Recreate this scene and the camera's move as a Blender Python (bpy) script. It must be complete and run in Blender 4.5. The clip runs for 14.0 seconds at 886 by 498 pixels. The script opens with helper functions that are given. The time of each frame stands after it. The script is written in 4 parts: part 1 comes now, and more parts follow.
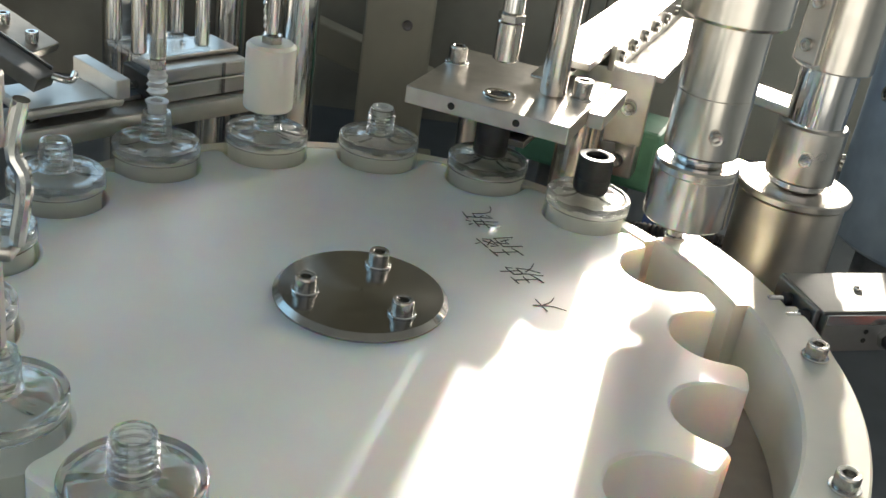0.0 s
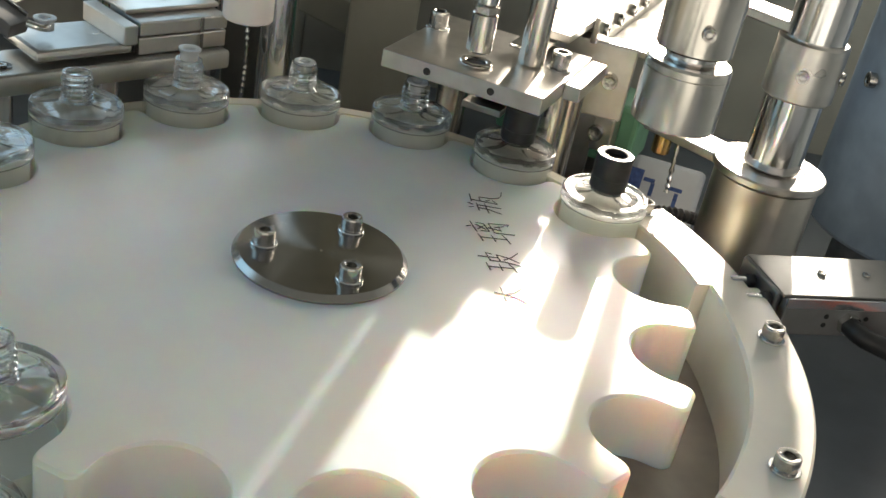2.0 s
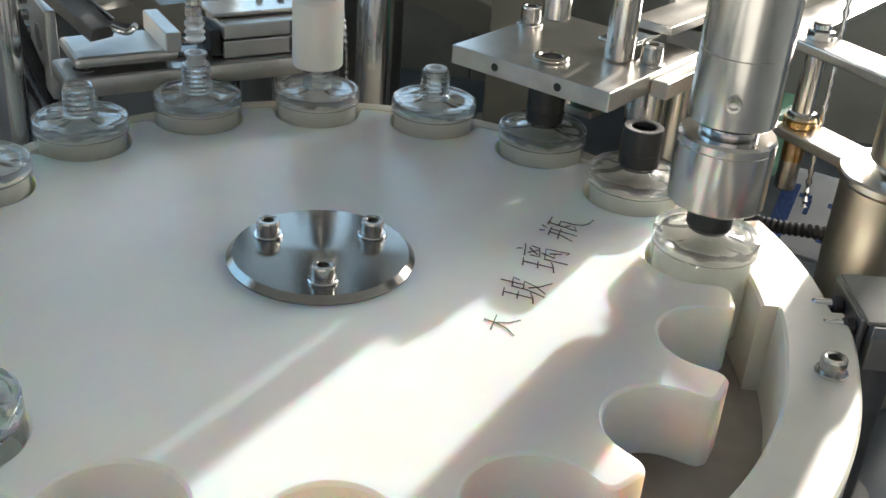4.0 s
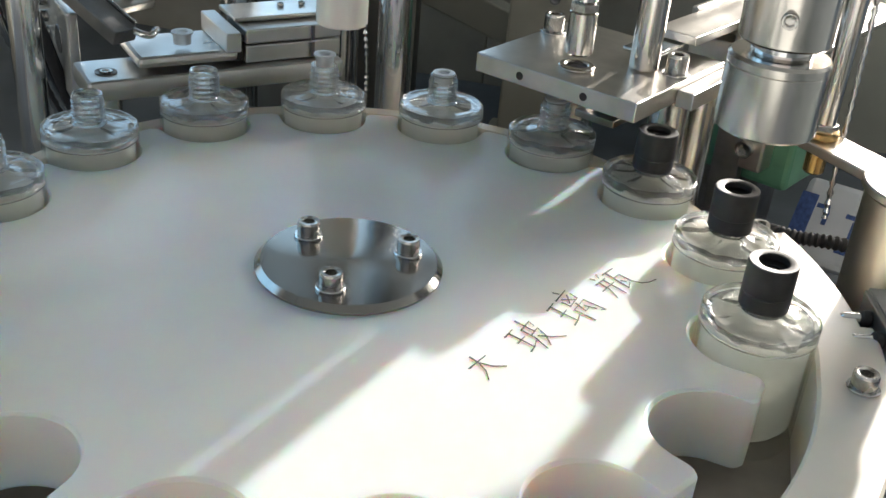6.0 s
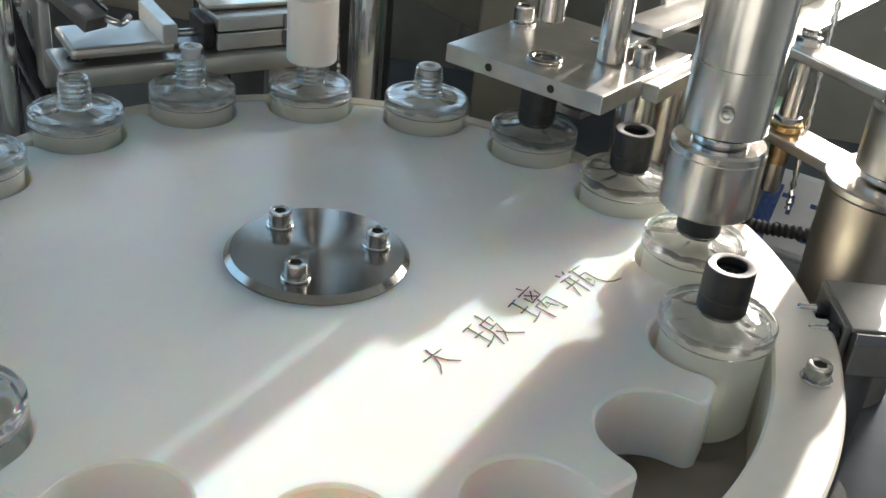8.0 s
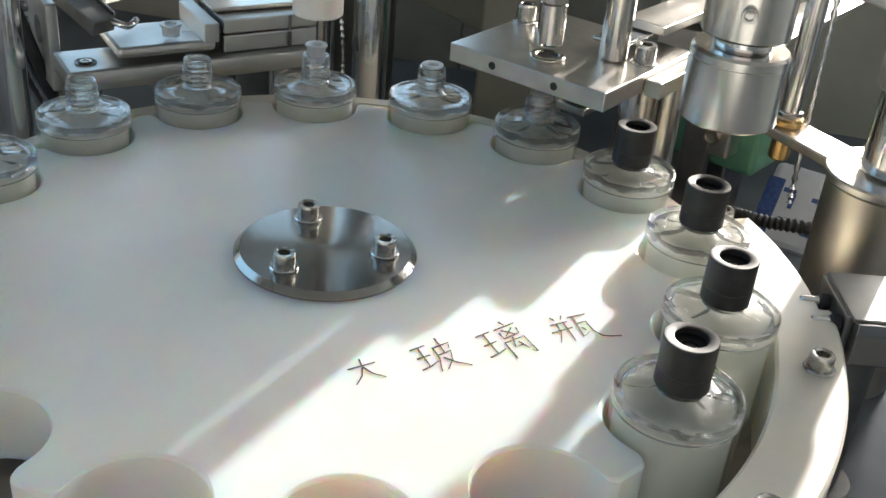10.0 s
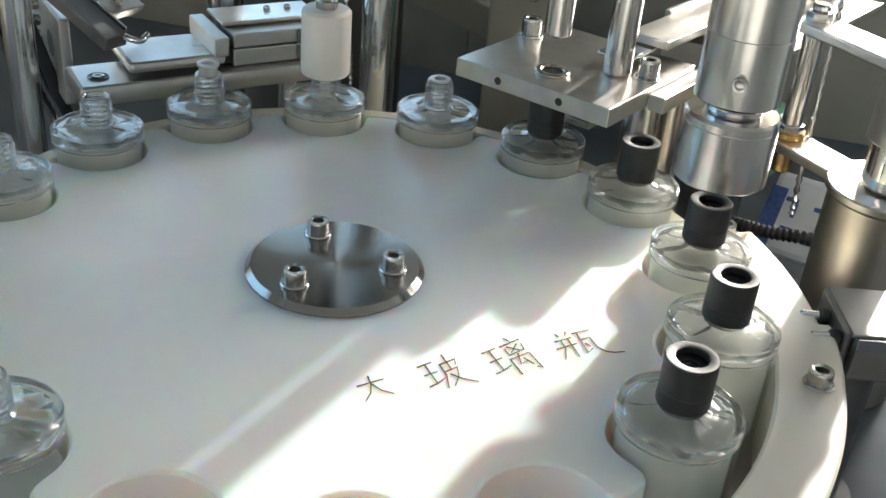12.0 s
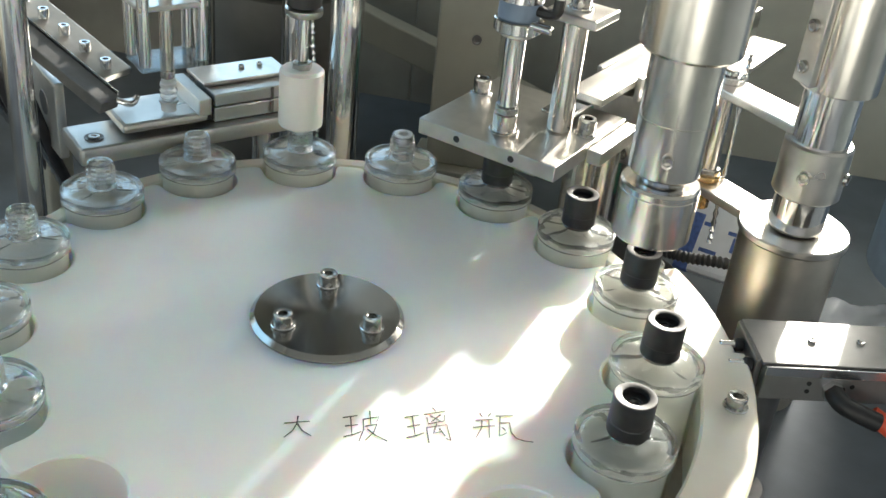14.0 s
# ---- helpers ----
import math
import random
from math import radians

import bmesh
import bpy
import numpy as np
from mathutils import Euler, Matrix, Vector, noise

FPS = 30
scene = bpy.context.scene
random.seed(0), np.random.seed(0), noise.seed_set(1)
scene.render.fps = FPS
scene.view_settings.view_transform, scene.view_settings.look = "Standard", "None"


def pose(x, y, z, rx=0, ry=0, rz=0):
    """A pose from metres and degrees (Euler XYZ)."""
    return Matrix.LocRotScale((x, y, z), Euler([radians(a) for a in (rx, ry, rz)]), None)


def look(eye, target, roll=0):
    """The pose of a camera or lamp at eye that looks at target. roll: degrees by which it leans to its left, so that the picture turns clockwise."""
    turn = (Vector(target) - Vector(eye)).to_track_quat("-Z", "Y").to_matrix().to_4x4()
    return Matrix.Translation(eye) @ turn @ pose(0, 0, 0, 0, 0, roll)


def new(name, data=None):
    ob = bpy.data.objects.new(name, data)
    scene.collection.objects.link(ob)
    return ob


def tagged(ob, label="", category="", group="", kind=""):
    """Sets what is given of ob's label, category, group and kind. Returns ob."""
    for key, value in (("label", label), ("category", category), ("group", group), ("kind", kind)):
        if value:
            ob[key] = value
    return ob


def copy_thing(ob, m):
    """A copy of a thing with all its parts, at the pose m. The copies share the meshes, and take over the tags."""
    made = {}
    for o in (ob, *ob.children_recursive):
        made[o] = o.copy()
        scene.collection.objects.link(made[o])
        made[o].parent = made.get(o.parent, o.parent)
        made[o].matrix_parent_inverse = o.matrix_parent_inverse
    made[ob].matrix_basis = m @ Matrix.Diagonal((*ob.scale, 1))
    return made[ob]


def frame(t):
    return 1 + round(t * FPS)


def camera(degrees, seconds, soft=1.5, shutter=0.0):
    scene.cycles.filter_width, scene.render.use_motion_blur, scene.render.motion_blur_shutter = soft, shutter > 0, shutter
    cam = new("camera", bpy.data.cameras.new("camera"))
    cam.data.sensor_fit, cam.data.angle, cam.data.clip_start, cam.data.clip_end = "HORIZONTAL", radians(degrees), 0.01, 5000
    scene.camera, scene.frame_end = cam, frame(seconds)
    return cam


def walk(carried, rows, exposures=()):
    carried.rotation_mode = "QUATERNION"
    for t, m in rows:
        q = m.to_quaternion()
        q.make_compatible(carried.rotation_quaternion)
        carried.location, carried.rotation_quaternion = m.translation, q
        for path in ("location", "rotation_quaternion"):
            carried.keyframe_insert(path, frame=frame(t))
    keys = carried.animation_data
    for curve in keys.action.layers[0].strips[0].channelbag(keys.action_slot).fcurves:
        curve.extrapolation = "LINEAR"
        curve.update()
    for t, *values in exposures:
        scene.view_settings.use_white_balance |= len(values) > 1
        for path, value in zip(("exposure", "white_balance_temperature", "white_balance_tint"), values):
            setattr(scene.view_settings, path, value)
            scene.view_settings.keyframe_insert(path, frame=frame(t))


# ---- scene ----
U, Z0 = 0.17, 0.95      # radius of the bottle circle in metres; height of the turntable's top
cam = camera(44.88, 14.0)
ROWS = [  # seconds; eye in units of U from the turntable's axis; pitch, roll, yaw
    (0.0, -0.0031, -2.5298, 1.4331, -26.73, -7.84, -0.67),
    (0.5, 0.0188, -2.5249, 1.4413, -26.81, -7.49, -0.44),
    (1.0, 0.0184, -2.51, 1.4588, -26.66, -7.76, -0.26),
    (1.5, 0.091, -2.5348, 1.3954, -27.61, -8.46, 0.15),
    (2.0, 0.1074, -2.5327, 1.4459, -28.65, -10.14, 0.67),
    (2.5, 0.2834, -2.4964, 1.4083, -30.09, -9.97, 0.72),
    (2.8, 0.6445, -2.4297, 1.4728, -30.57, -8.91, 2.18),
    (3.0, 0.709, -2.3673, 1.441, -30.88, -7.91, 5.29),
    (3.5, 0.8743, -2.283, 1.3803, -30.55, -5.08, 12.88),
    (4.0, 0.8698, -2.2335, 1.3407, -28.58, -3.89, 16.02),
    (4.2, 0.8774, -2.2284, 1.3346, -28.05, -3.63, 16.54),
    (6.3, 0.7788, -2.2429, 1.3666, -28.93, -4.81, 15.95),
    (6.5, 0.7885, -2.2485, 1.3805, -29.21, -4.94, 15.74),
    (7.0, 0.7969, -2.2523, 1.3818, -29.49, -5.18, 15.54),
    (7.5, 0.8067, -2.2547, 1.3916, -29.6, -5.33, 15.47),
    (8.0, 0.8174, -2.2574, 1.4048, -29.63, -5.34, 15.28),
    (10.5, 0.816, -2.3019, 1.4184, -29.63, -4.72, 15.11),
    (11.0, 0.8204, -2.2996, 1.4309, -29.93, -4.74, 15.14),
    (11.5, 0.8208, -2.2939, 1.4419, -30.05, -4.73, 15.19),
    (12.0, 0.8117, -2.3209, 1.4899, -29.91, -4.6, 15.34),
    (12.5, 0.7192, -2.4994, 1.6232, -29.97, -4.26, 14.65),
    (13.0, 0.751, -2.666, 1.7041, -30.08, -4.56, 13.2),
    (13.5, 0.7703, -2.7013, 1.7481, -30.47, -5.11, 11.07),
    (14.0, 0.6917, -2.6606, 1.9171, -30.93, -5.57, 10.97),
]
walk(cam, [(t, pose(x * U, y * U, Z0 + z * U, 90 + p, r, w)) for t, x, y, z, p, r, w in ROWS],
     exposures=[(0.0, 0.46, 6700, 10), (1.5, 0.45, 6750, 10), (2.5, 0.46, 7100, 12), (3.2, 0.46, 6700, 12), (4.0, 0.48, 6400, 12), (11.0, 0.50, 6350, 12), (12.0, 0.60, 6300, 11), (12.5, 0.72, 6300, 10), (13.2, 0.93, 6300, 9), (14.0, 0.96, 6450, 8)])

# ---- light ----
SUN_AZ, SUN_EL = 74.5, 16.0
world = bpy.data.worlds.new("world")
scene.world = world
world.use_nodes = True
wn = world.node_tree
sky = wn.nodes.new("ShaderNodeTexSky")
sky.sky_type, sky.sun_disc = "NISHITA", False
sky.sun_elevation, sky.sun_rotation = radians(SUN_EL), radians(90 - SUN_AZ)
wn.links.new(sky.outputs[0], wn.nodes["Background"].inputs[0])
wn.nodes["Background"].inputs[1].default_value = 0.06
sun = new("sun", bpy.data.lights.new("sun", "SUN"))
sun.data.energy, sun.data.angle, sun.data.color = 7.5, radians(1.0), (1.0, 0.93, 0.82)
sun_way = Vector((math.cos(radians(SUN_AZ)) * math.cos(radians(SUN_EL)), math.sin(radians(SUN_AZ)) * math.cos(radians(SUN_EL)), math.sin(radians(SUN_EL))))
sun.matrix_world = look(sun_way * 20, (0, 0, 0))


def fill_lamp(name, at, target, sx, sy, watts, colour):
    ob = new(name, bpy.data.lights.new(name, "AREA"))
    ob.data.shape, ob.data.size, ob.data.size_y, ob.data.energy, ob.data.color = "RECTANGLE", sx, sy, watts, colour
    ob.matrix_world = look(at, target)


# Added unseen fill lamps, standing in for soft sky light around the machine.
fill_lamp("fill_light_left", (-2.9, 0.4, 2.0), (0, 0, 1.2), 3.0, 1.6, 20, (0.38, 0.70, 1.0))
# Warm fill, added to tint the pocket walls that face it.
fill_lamp("fill_light_south", (0.5, -3.1, 1.8), (0, 0.3, 1.2), 4.0, 1.1, 8, (1.0, 0.76, 0.55))
fill_lamp("fill_light_back_left", (-1.6, 3.9, 2.3), (0, 0, 1.0), 2.6, 1.7, 19, (0.48, 0.76, 1.0))
fill_lamp("fill_light_back_right", (1.9, 3.9, 2.3), (0, 0, 1.0), 2.2, 1.7, 205, (1.0, 0.94, 0.86))


# ---- materials ----
def material(name, colour, rough=0.5, metal=0.0, var=0.08, scale=60.0, bump=0.0, bscale=400.0, **more):
    m = bpy.data.materials.new(name)
    m.use_nodes = True
    nt = m.node_tree
    b = nt.nodes["Principled BSDF"]
    b.inputs["Metallic"].default_value = metal
    co = nt.nodes.new("ShaderNodeTexCoord")
    n1 = nt.nodes.new("ShaderNodeTexNoise")
    n1.inputs["Scale"].default_value, n1.inputs["Detail"].default_value = scale, 6.0
    nt.links.new(co.outputs["Object"], n1.inputs["Vector"])
    ramp = nt.nodes.new("ShaderNodeValToRGB")
    lo, hi = 1 - var, 1 + var
    ramp.color_ramp.elements[0].color = (*[min(1, c * lo) for c in colour], 1)
    ramp.color_ramp.elements[1].color = (*[min(1, c * hi) for c in colour], 1)
    ramp.color_ramp.elements[0].position, ramp.color_ramp.elements[1].position = 0.35, 0.65
    nt.links.new(n1.outputs["Fac"], ramp.inputs["Fac"])
    nt.links.new(ramp.outputs["Color"], b.inputs["Base Color"])
    n2 = nt.nodes.new("ShaderNodeTexNoise")
    n2.inputs["Scale"].default_value, n2.inputs["Detail"].default_value = scale * 0.35, 4.0
    nt.links.new(co.outputs["Object"], n2.inputs["Vector"])
    rr = nt.nodes.new("ShaderNodeMapRange")
    rr.inputs["To Min"].default_value, rr.inputs["To Max"].default_value = max(0.02, rough * 0.75), min(1, rough * 1.3)
    nt.links.new(n2.outputs["Fac"], rr.inputs["Value"])
    nt.links.new(rr.outputs["Result"], b.inputs["Roughness"])
    if bump:
        n3 = nt.nodes.new("ShaderNodeTexNoise")
        n3.inputs["Scale"].default_value, n3.inputs["Detail"].default_value = bscale, 3.0
        nt.links.new(co.outputs["Object"], n3.inputs["Vector"])
        bp = nt.nodes.new("ShaderNodeBump")
        bp.inputs["Strength"].default_value, bp.inputs["Distance"].default_value = bump, 0.0004
        nt.links.new(n3.outputs["Fac"], bp.inputs["Height"])
        nt.links.new(bp.outputs["Normal"], b.inputs["Normal"])
    for key, value in more.items():
        b.inputs[key.replace("_", " ")].default_value = value
    return m


def brushed(name, colour, rough, stretch=(1, 1, 40), aniso=0.0, var=0.1, radial=False, scale=90.0):
    m = material(name, colour, rough, 1.0, var)
    nt = m.node_tree
    b = nt.nodes["Principled BSDF"]
    co = nt.nodes.new("ShaderNodeTexCoord")
    mp = nt.nodes.new("ShaderNodeMapping")
    mp.inputs["Scale"].default_value = stretch
    n = nt.nodes.new("ShaderNodeTexNoise")
    n.inputs["Scale"].default_value, n.inputs["Detail"].default_value = scale, 5.0
    nt.links.new(co.outputs["Object"], mp.inputs["Vector"])
    nt.links.new(mp.outputs["Vector"], n.inputs["Vector"])
    bp = nt.nodes.new("ShaderNodeBump")
    bp.inputs["Strength"].default_value, bp.inputs["Distance"].default_value = 0.12, 0.0003
    nt.links.new(n.outputs["Fac"], bp.inputs["Height"])
    nt.links.new(bp.outputs["Normal"], b.inputs["Normal"])
    b.inputs["Anisotropic"].default_value = aniso
    if radial:
        tg = nt.nodes.new("ShaderNodeTangent")
        tg.direction_type, tg.axis = "RADIAL", "Z"
        b.inputs["Anisotropic Rotation"].default_value = 0.25
        bp.inputs["Strength"].default_value = 0.02
        nt.links.new(tg.outputs[0], b.inputs["Tangent"])
    return m


def clear(name, colour, ior, through_part, rough=0.0):
    """Clear glass or liquid: refraction mixed with straight passage, so that daylight comes through, under a Fresnel gloss."""
    m = bpy.data.materials.new(name)
    m.use_nodes = True
    nt = m.node_tree
    nt.nodes.remove(nt.nodes["Principled BSDF"])
    g = nt.nodes.new("ShaderNodeBsdfGlass")
    g.inputs["Color"].default_value, g.inputs["IOR"].default_value, g.inputs["Roughness"].default_value = (*colour, 1), ior, rough
    tr = nt.nodes.new("ShaderNodeBsdfTransparent")
    tr.inputs["Color"].default_value = (*colour, 1)
    mx = nt.nodes.new("ShaderNodeMixShader")
    mx.inputs[0].default_value = through_part
    gl = nt.nodes.new("ShaderNodeBsdfGlossy")
    gl.inputs["Roughness"].default_value = 0.02
    lw = nt.nodes.new("ShaderNodeLayerWeight")
    lw.inputs["Blend"].default_value = 0.5
    pw = nt.nodes.new("ShaderNodeMath")
    pw.operation = "POWER"
    pw.inputs[1].default_value = 4.0
    nt.links.new(lw.outputs["Facing"], pw.inputs[0])
    fr = nt.nodes.new("ShaderNodeMapRange")
    fr.inputs["To Min"].default_value, fr.inputs["To Max"].default_value = 0.02, 0.5
    nt.links.new(pw.outputs[0], fr.inputs["Value"])
    top = nt.nodes.new("ShaderNodeMixShader")
    nt.links.new(g.outputs[0], mx.inputs[1])
    nt.links.new(tr.outputs[0], mx.inputs[2])
    nt.links.new(fr.outputs[0], top.inputs[0])
    nt.links.new(mx.outputs[0], top.inputs[1])
    nt.links.new(gl.outputs[0], top.inputs[2])
    nt.links.new(top.outputs[0], nt.nodes["Material Output"].inputs["Surface"])
    return m


def cloudy(name, colour, through_part):
    """A pale liquid that scatters part of the light and bends the rest."""
    m = bpy.data.materials.new(name)
    m.use_nodes = True
    nt = m.node_tree
    nt.nodes.remove(nt.nodes["Principled BSDF"])
    df, tl, gl, tr = [nt.nodes.new("ShaderNodeBsdf" + k) for k in ("Diffuse", "Translucent", "Glass", "Transparent")]
    for n in (df, tl, gl, tr):
        n.inputs["Color"].default_value = (*colour, 1)
    gl.inputs["IOR"].default_value = 1.36
    a, b, c = [nt.nodes.new("ShaderNodeMixShader") for k in range(3)]
    a.inputs[0].default_value, b.inputs[0].default_value, c.inputs[0].default_value = 0.45, through_part, 0.4
    nt.links.new(df.outputs[0], a.inputs[1])
    nt.links.new(tl.outputs[0], a.inputs[2])
    nt.links.new(gl.outputs[0], c.inputs[1])
    nt.links.new(tr.outputs[0], c.inputs[2])
    nt.links.new(a.outputs[0], b.inputs[1])
    nt.links.new(c.outputs[0], b.inputs[2])
    nt.links.new(b.outputs[0], nt.nodes["Material Output"].inputs["Surface"])
    return m


POM = material("white_plastic", (0.81, 0.81, 0.785), 0.32, 0, 0.02, 25, 0.05, 500, Subsurface_Weight=0.9, Subsurface_Scale=0.030, Subsurface_Radius=(1.0, 0.44, 0.17))
POM_FIXED = material("ivory_plastic", (0.74, 0.71, 0.62), 0.36, 0, 0.04, 30, 0.06, 500, Subsurface_Weight=0.5, Subsurface_Scale=0.008, Subsurface_Radius=(1.0, 0.62, 0.32))
BASE = material("taupe_plate", (0.36, 0.32, 0.28), 0.45, 0, 0.12, 40, 0.1)
STEEL = brushed("brushed_steel", (0.66, 0.63, 0.58), 0.19, (1, 1, 0.03), 0.5, 0.08)
PALE_STEEL = brushed("pale_brushed_steel", (0.74, 0.69, 0.60), 0.33, (1, 1, 0.03), 0.3, 0.06)
SATIN = brushed("satin_steel", (0.62, 0.60, 0.56), 0.30, (1, 12, 1), 0.2)
TURNED = brushed("turned_steel", (0.38, 0.37, 0.345), 0.13, (1, 1, 1), 0.9, 0.05, radial=True, scale=200)
CHROME = material("polished_steel", (0.70, 0.70, 0.69), 0.12, 1.0, 0.05)
SCREW = material("screw_steel", (0.50, 0.49, 0.46), 0.25, 1.0, 0.15, 300)
ALU = brushed("anodised_aluminium", (0.62, 0.62, 0.60), 0.42, (1, 18, 1), 0.0, 0.05)
GREY_ALU = brushed("grey_anodised_aluminium", (0.30, 0.30, 0.29), 0.5, (18, 1, 1), 0.0, 0.06)
DARK_STEEL = material("dark_steel", (0.22, 0.22, 0.22), 0.38, 0.9, 0.2, 50)
BRASS = material("brass", (0.62, 0.42, 0.18), 0.25, 1.0, 0.1)
BLACK = material("black_plastic", (0.018, 0.018, 0.018), 0.42, 0, 0.25, 200, 0.1)
RUBBER = material("black_rubber", (0.02, 0.02, 0.022), 0.55, 0, 0.2, 100)
WHITE = material("white_nylon", (0.80, 0.78, 0.72), 0.40, 0, 0.03, 40, 0.05, 500, Subsurface_Weight=0.3, Subsurface_Scale=0.004)
PLUG = material("milky_plastic", (0.85, 0.86, 0.85), 0.3, 0, 0.02, 50, Transmission_Weight=0.7)
DRUM = material("dark_enamel", (0.07, 0.068, 0.06), 0.4, 0, 0.2, 20)
INK = material("black_ink", (0.03, 0.03, 0.035), 0.6, 0, 0.3, 300)
BLUE_INK = material("blue_ink", (0.05, 0.10, 0.30), 0.6, 0, 0.3, 300)
RED = material("red_hose", (0.75, 0.10, 0.04), 0.35, 0, 0.1)
BLUE = material("blue_hose", (0.04, 0.25, 0.70), 0.35, 0, 0.1)
BLUE_PAINT = material("blue_grey_paint", (0.16, 0.22, 0.30), 0.4, 0, 0.1)
GREEN = material("green_paint", (0.10, 0.26, 0.17), 0.45, 0, 0.12)
PANEL = material("dark_panel", (0.31, 0.30, 0.255), 0.5, 0, 0.3, 8)
OLIVE = material("olive_panel", (0.36, 0.35, 0.285), 0.5, 0, 0.15, 10)
DECK = material("dull_deck_steel", (0.135, 0.155, 0.175), 0.45, 0.35, 0.16, 14, 0.15, 200)
PAPER = material("white_film", (0.62, 0.66, 0.72), 0.35, 0, 0.06, 30, 0.5, 60)
WALL = material("wall_paint", (0.42, 0.43, 0.43), 0.7, 0, 0.05, 3)
FLOOR = material("floor_paint", (0.25, 0.28, 0.27), 0.45, 0, 0.12, 4)
GLASS = clear("bottle_glass", (0.985, 1.0, 0.992), 1.48, 0.95)
SHOULDER_GLASS = clear("shoulder_glass", (0.992, 1.0, 0.997), 1.5, 0.18)
ACRYLIC = clear("clear_acrylic", (0.93, 0.95, 0.95), 1.2, 0.75)
NECK_GLASS = clear("neck_glass", (0.992, 1.0, 0.997), 1.5, 0.30)
LIQUID = cloudy("pale_perfume", (1.0, 0.99, 0.935), 0.36)


# ---- mesh helpers: all in units of U ----
def lathe(profile, n=32, bm=None, at=(0, 0, 0), a0=0.0, a1=360.0):
    bm = bm or bmesh.new()
    full = abs(a1 - a0 - 360) < 1e-6
    cols = []
    for i in range(n if full else n + 1):
        a = radians(a0 + (a1 - a0) * i / n)
        cols.append([bm.verts.new((at[0] + r * math.cos(a), at[1] + r * math.sin(a), at[2] + z)) for r, z in profile])
    for i in range(n):
        c, d = cols[i], cols[(i + 1) % len(cols)]
        for k in range(len(profile) - 1):
            q = [c[k], d[k], d[k + 1], c[k + 1]]
            if profile[k][0] < 1e-7:
                q = [c[k], d[k + 1], c[k + 1]]
            elif profile[k + 1][0] < 1e-7:
                q = [c[k], d[k], c[k + 1]]
            bm.faces.new(q)
    if not full:
        bm.faces.new(cols[0][::-1])
        bm.faces.new(cols[-1])
    bmesh.ops.remove_doubles(bm, verts=bm.verts, dist=1e-6)
    return bm


def rod(r, z0, z1, n=28, bevel=0.006, bm=None, at=(0, 0, 0)):
    b = min(bevel, r * 0.4, (z1 - z0) * 0.4)
    return lathe([(0, z0), (r - b, z0), (r, z0 + b), (r, z1 - b), (r - b, z1), (0, z1)], n, bm, at)


def tube(r0, r1, z0, z1, n=28, b=0.004, bm=None, at=(0, 0, 0)):
    return lathe([(r0, z0), (r1 - b, z0), (r1, z0 + b), (r1, z1 - b), (r1 - b, z1), (r0 + b, z1), (r0, z1 - b), (r0, z0)], n, bm, at)


def block(x0, x1, y0, y1, z0, z1, bevel=0.006, bm=None, m=None):
    own = bmesh.new()
    bmesh.ops.create_cube(own, size=1.0)
    for v in own.verts:
        v.co = Vector((x0 + (v.co.x + 0.5) * (x1 - x0), y0 + (v.co.y + 0.5) * (y1 - y0), z0 + (v.co.z + 0.5) * (z1 - z0)))
    if bevel:
        bmesh.ops.bevel(own, geom=own.edges[:], offset=bevel, segments=2, affect="EDGES", profile=0.5)
    if m is not None:
        bmesh.ops.transform(own, matrix=m, verts=own.verts)
    if bm is None:
        return own
    return join(bm, own)


def join(bm, other):
    me = bpy.data.meshes.new("tmp")
    other.to_mesh(me)
    other.free()
    bm.from_mesh(me)
    bpy.data.meshes.remove(me)
    return bm


def prism(outline, z0, z1, bevel=0.0):
    """An upright solid over a plan outline."""
    bm = bmesh.new()
    f = bm.faces.new([bm.verts.new((x, y, z0)) for x, y in outline])
    if f.normal.z > 0:
        f.normal_flip()
    f.normal_update()
    r = bmesh.ops.extrude_face_region(bm, geom=[f])
    bmesh.ops.translate(bm, vec=(0, 0, z1 - z0), verts=[v for v in r["geom"] if isinstance(v, bmesh.types.BMVert)])
    bmesh.ops.recalc_face_normals(bm, faces=bm.faces)
    if bevel:
        es = [e for e in bm.edges if abs(e.verts[0].co.z - e.verts[1].co.z) < 1e-6 and e.verts[0].co.z > (z0 + z1) / 2]
        bmesh.ops.bevel(bm, geom=es, offset=bevel, segments=2, affect="EDGES", profile=0.5)
    return bm


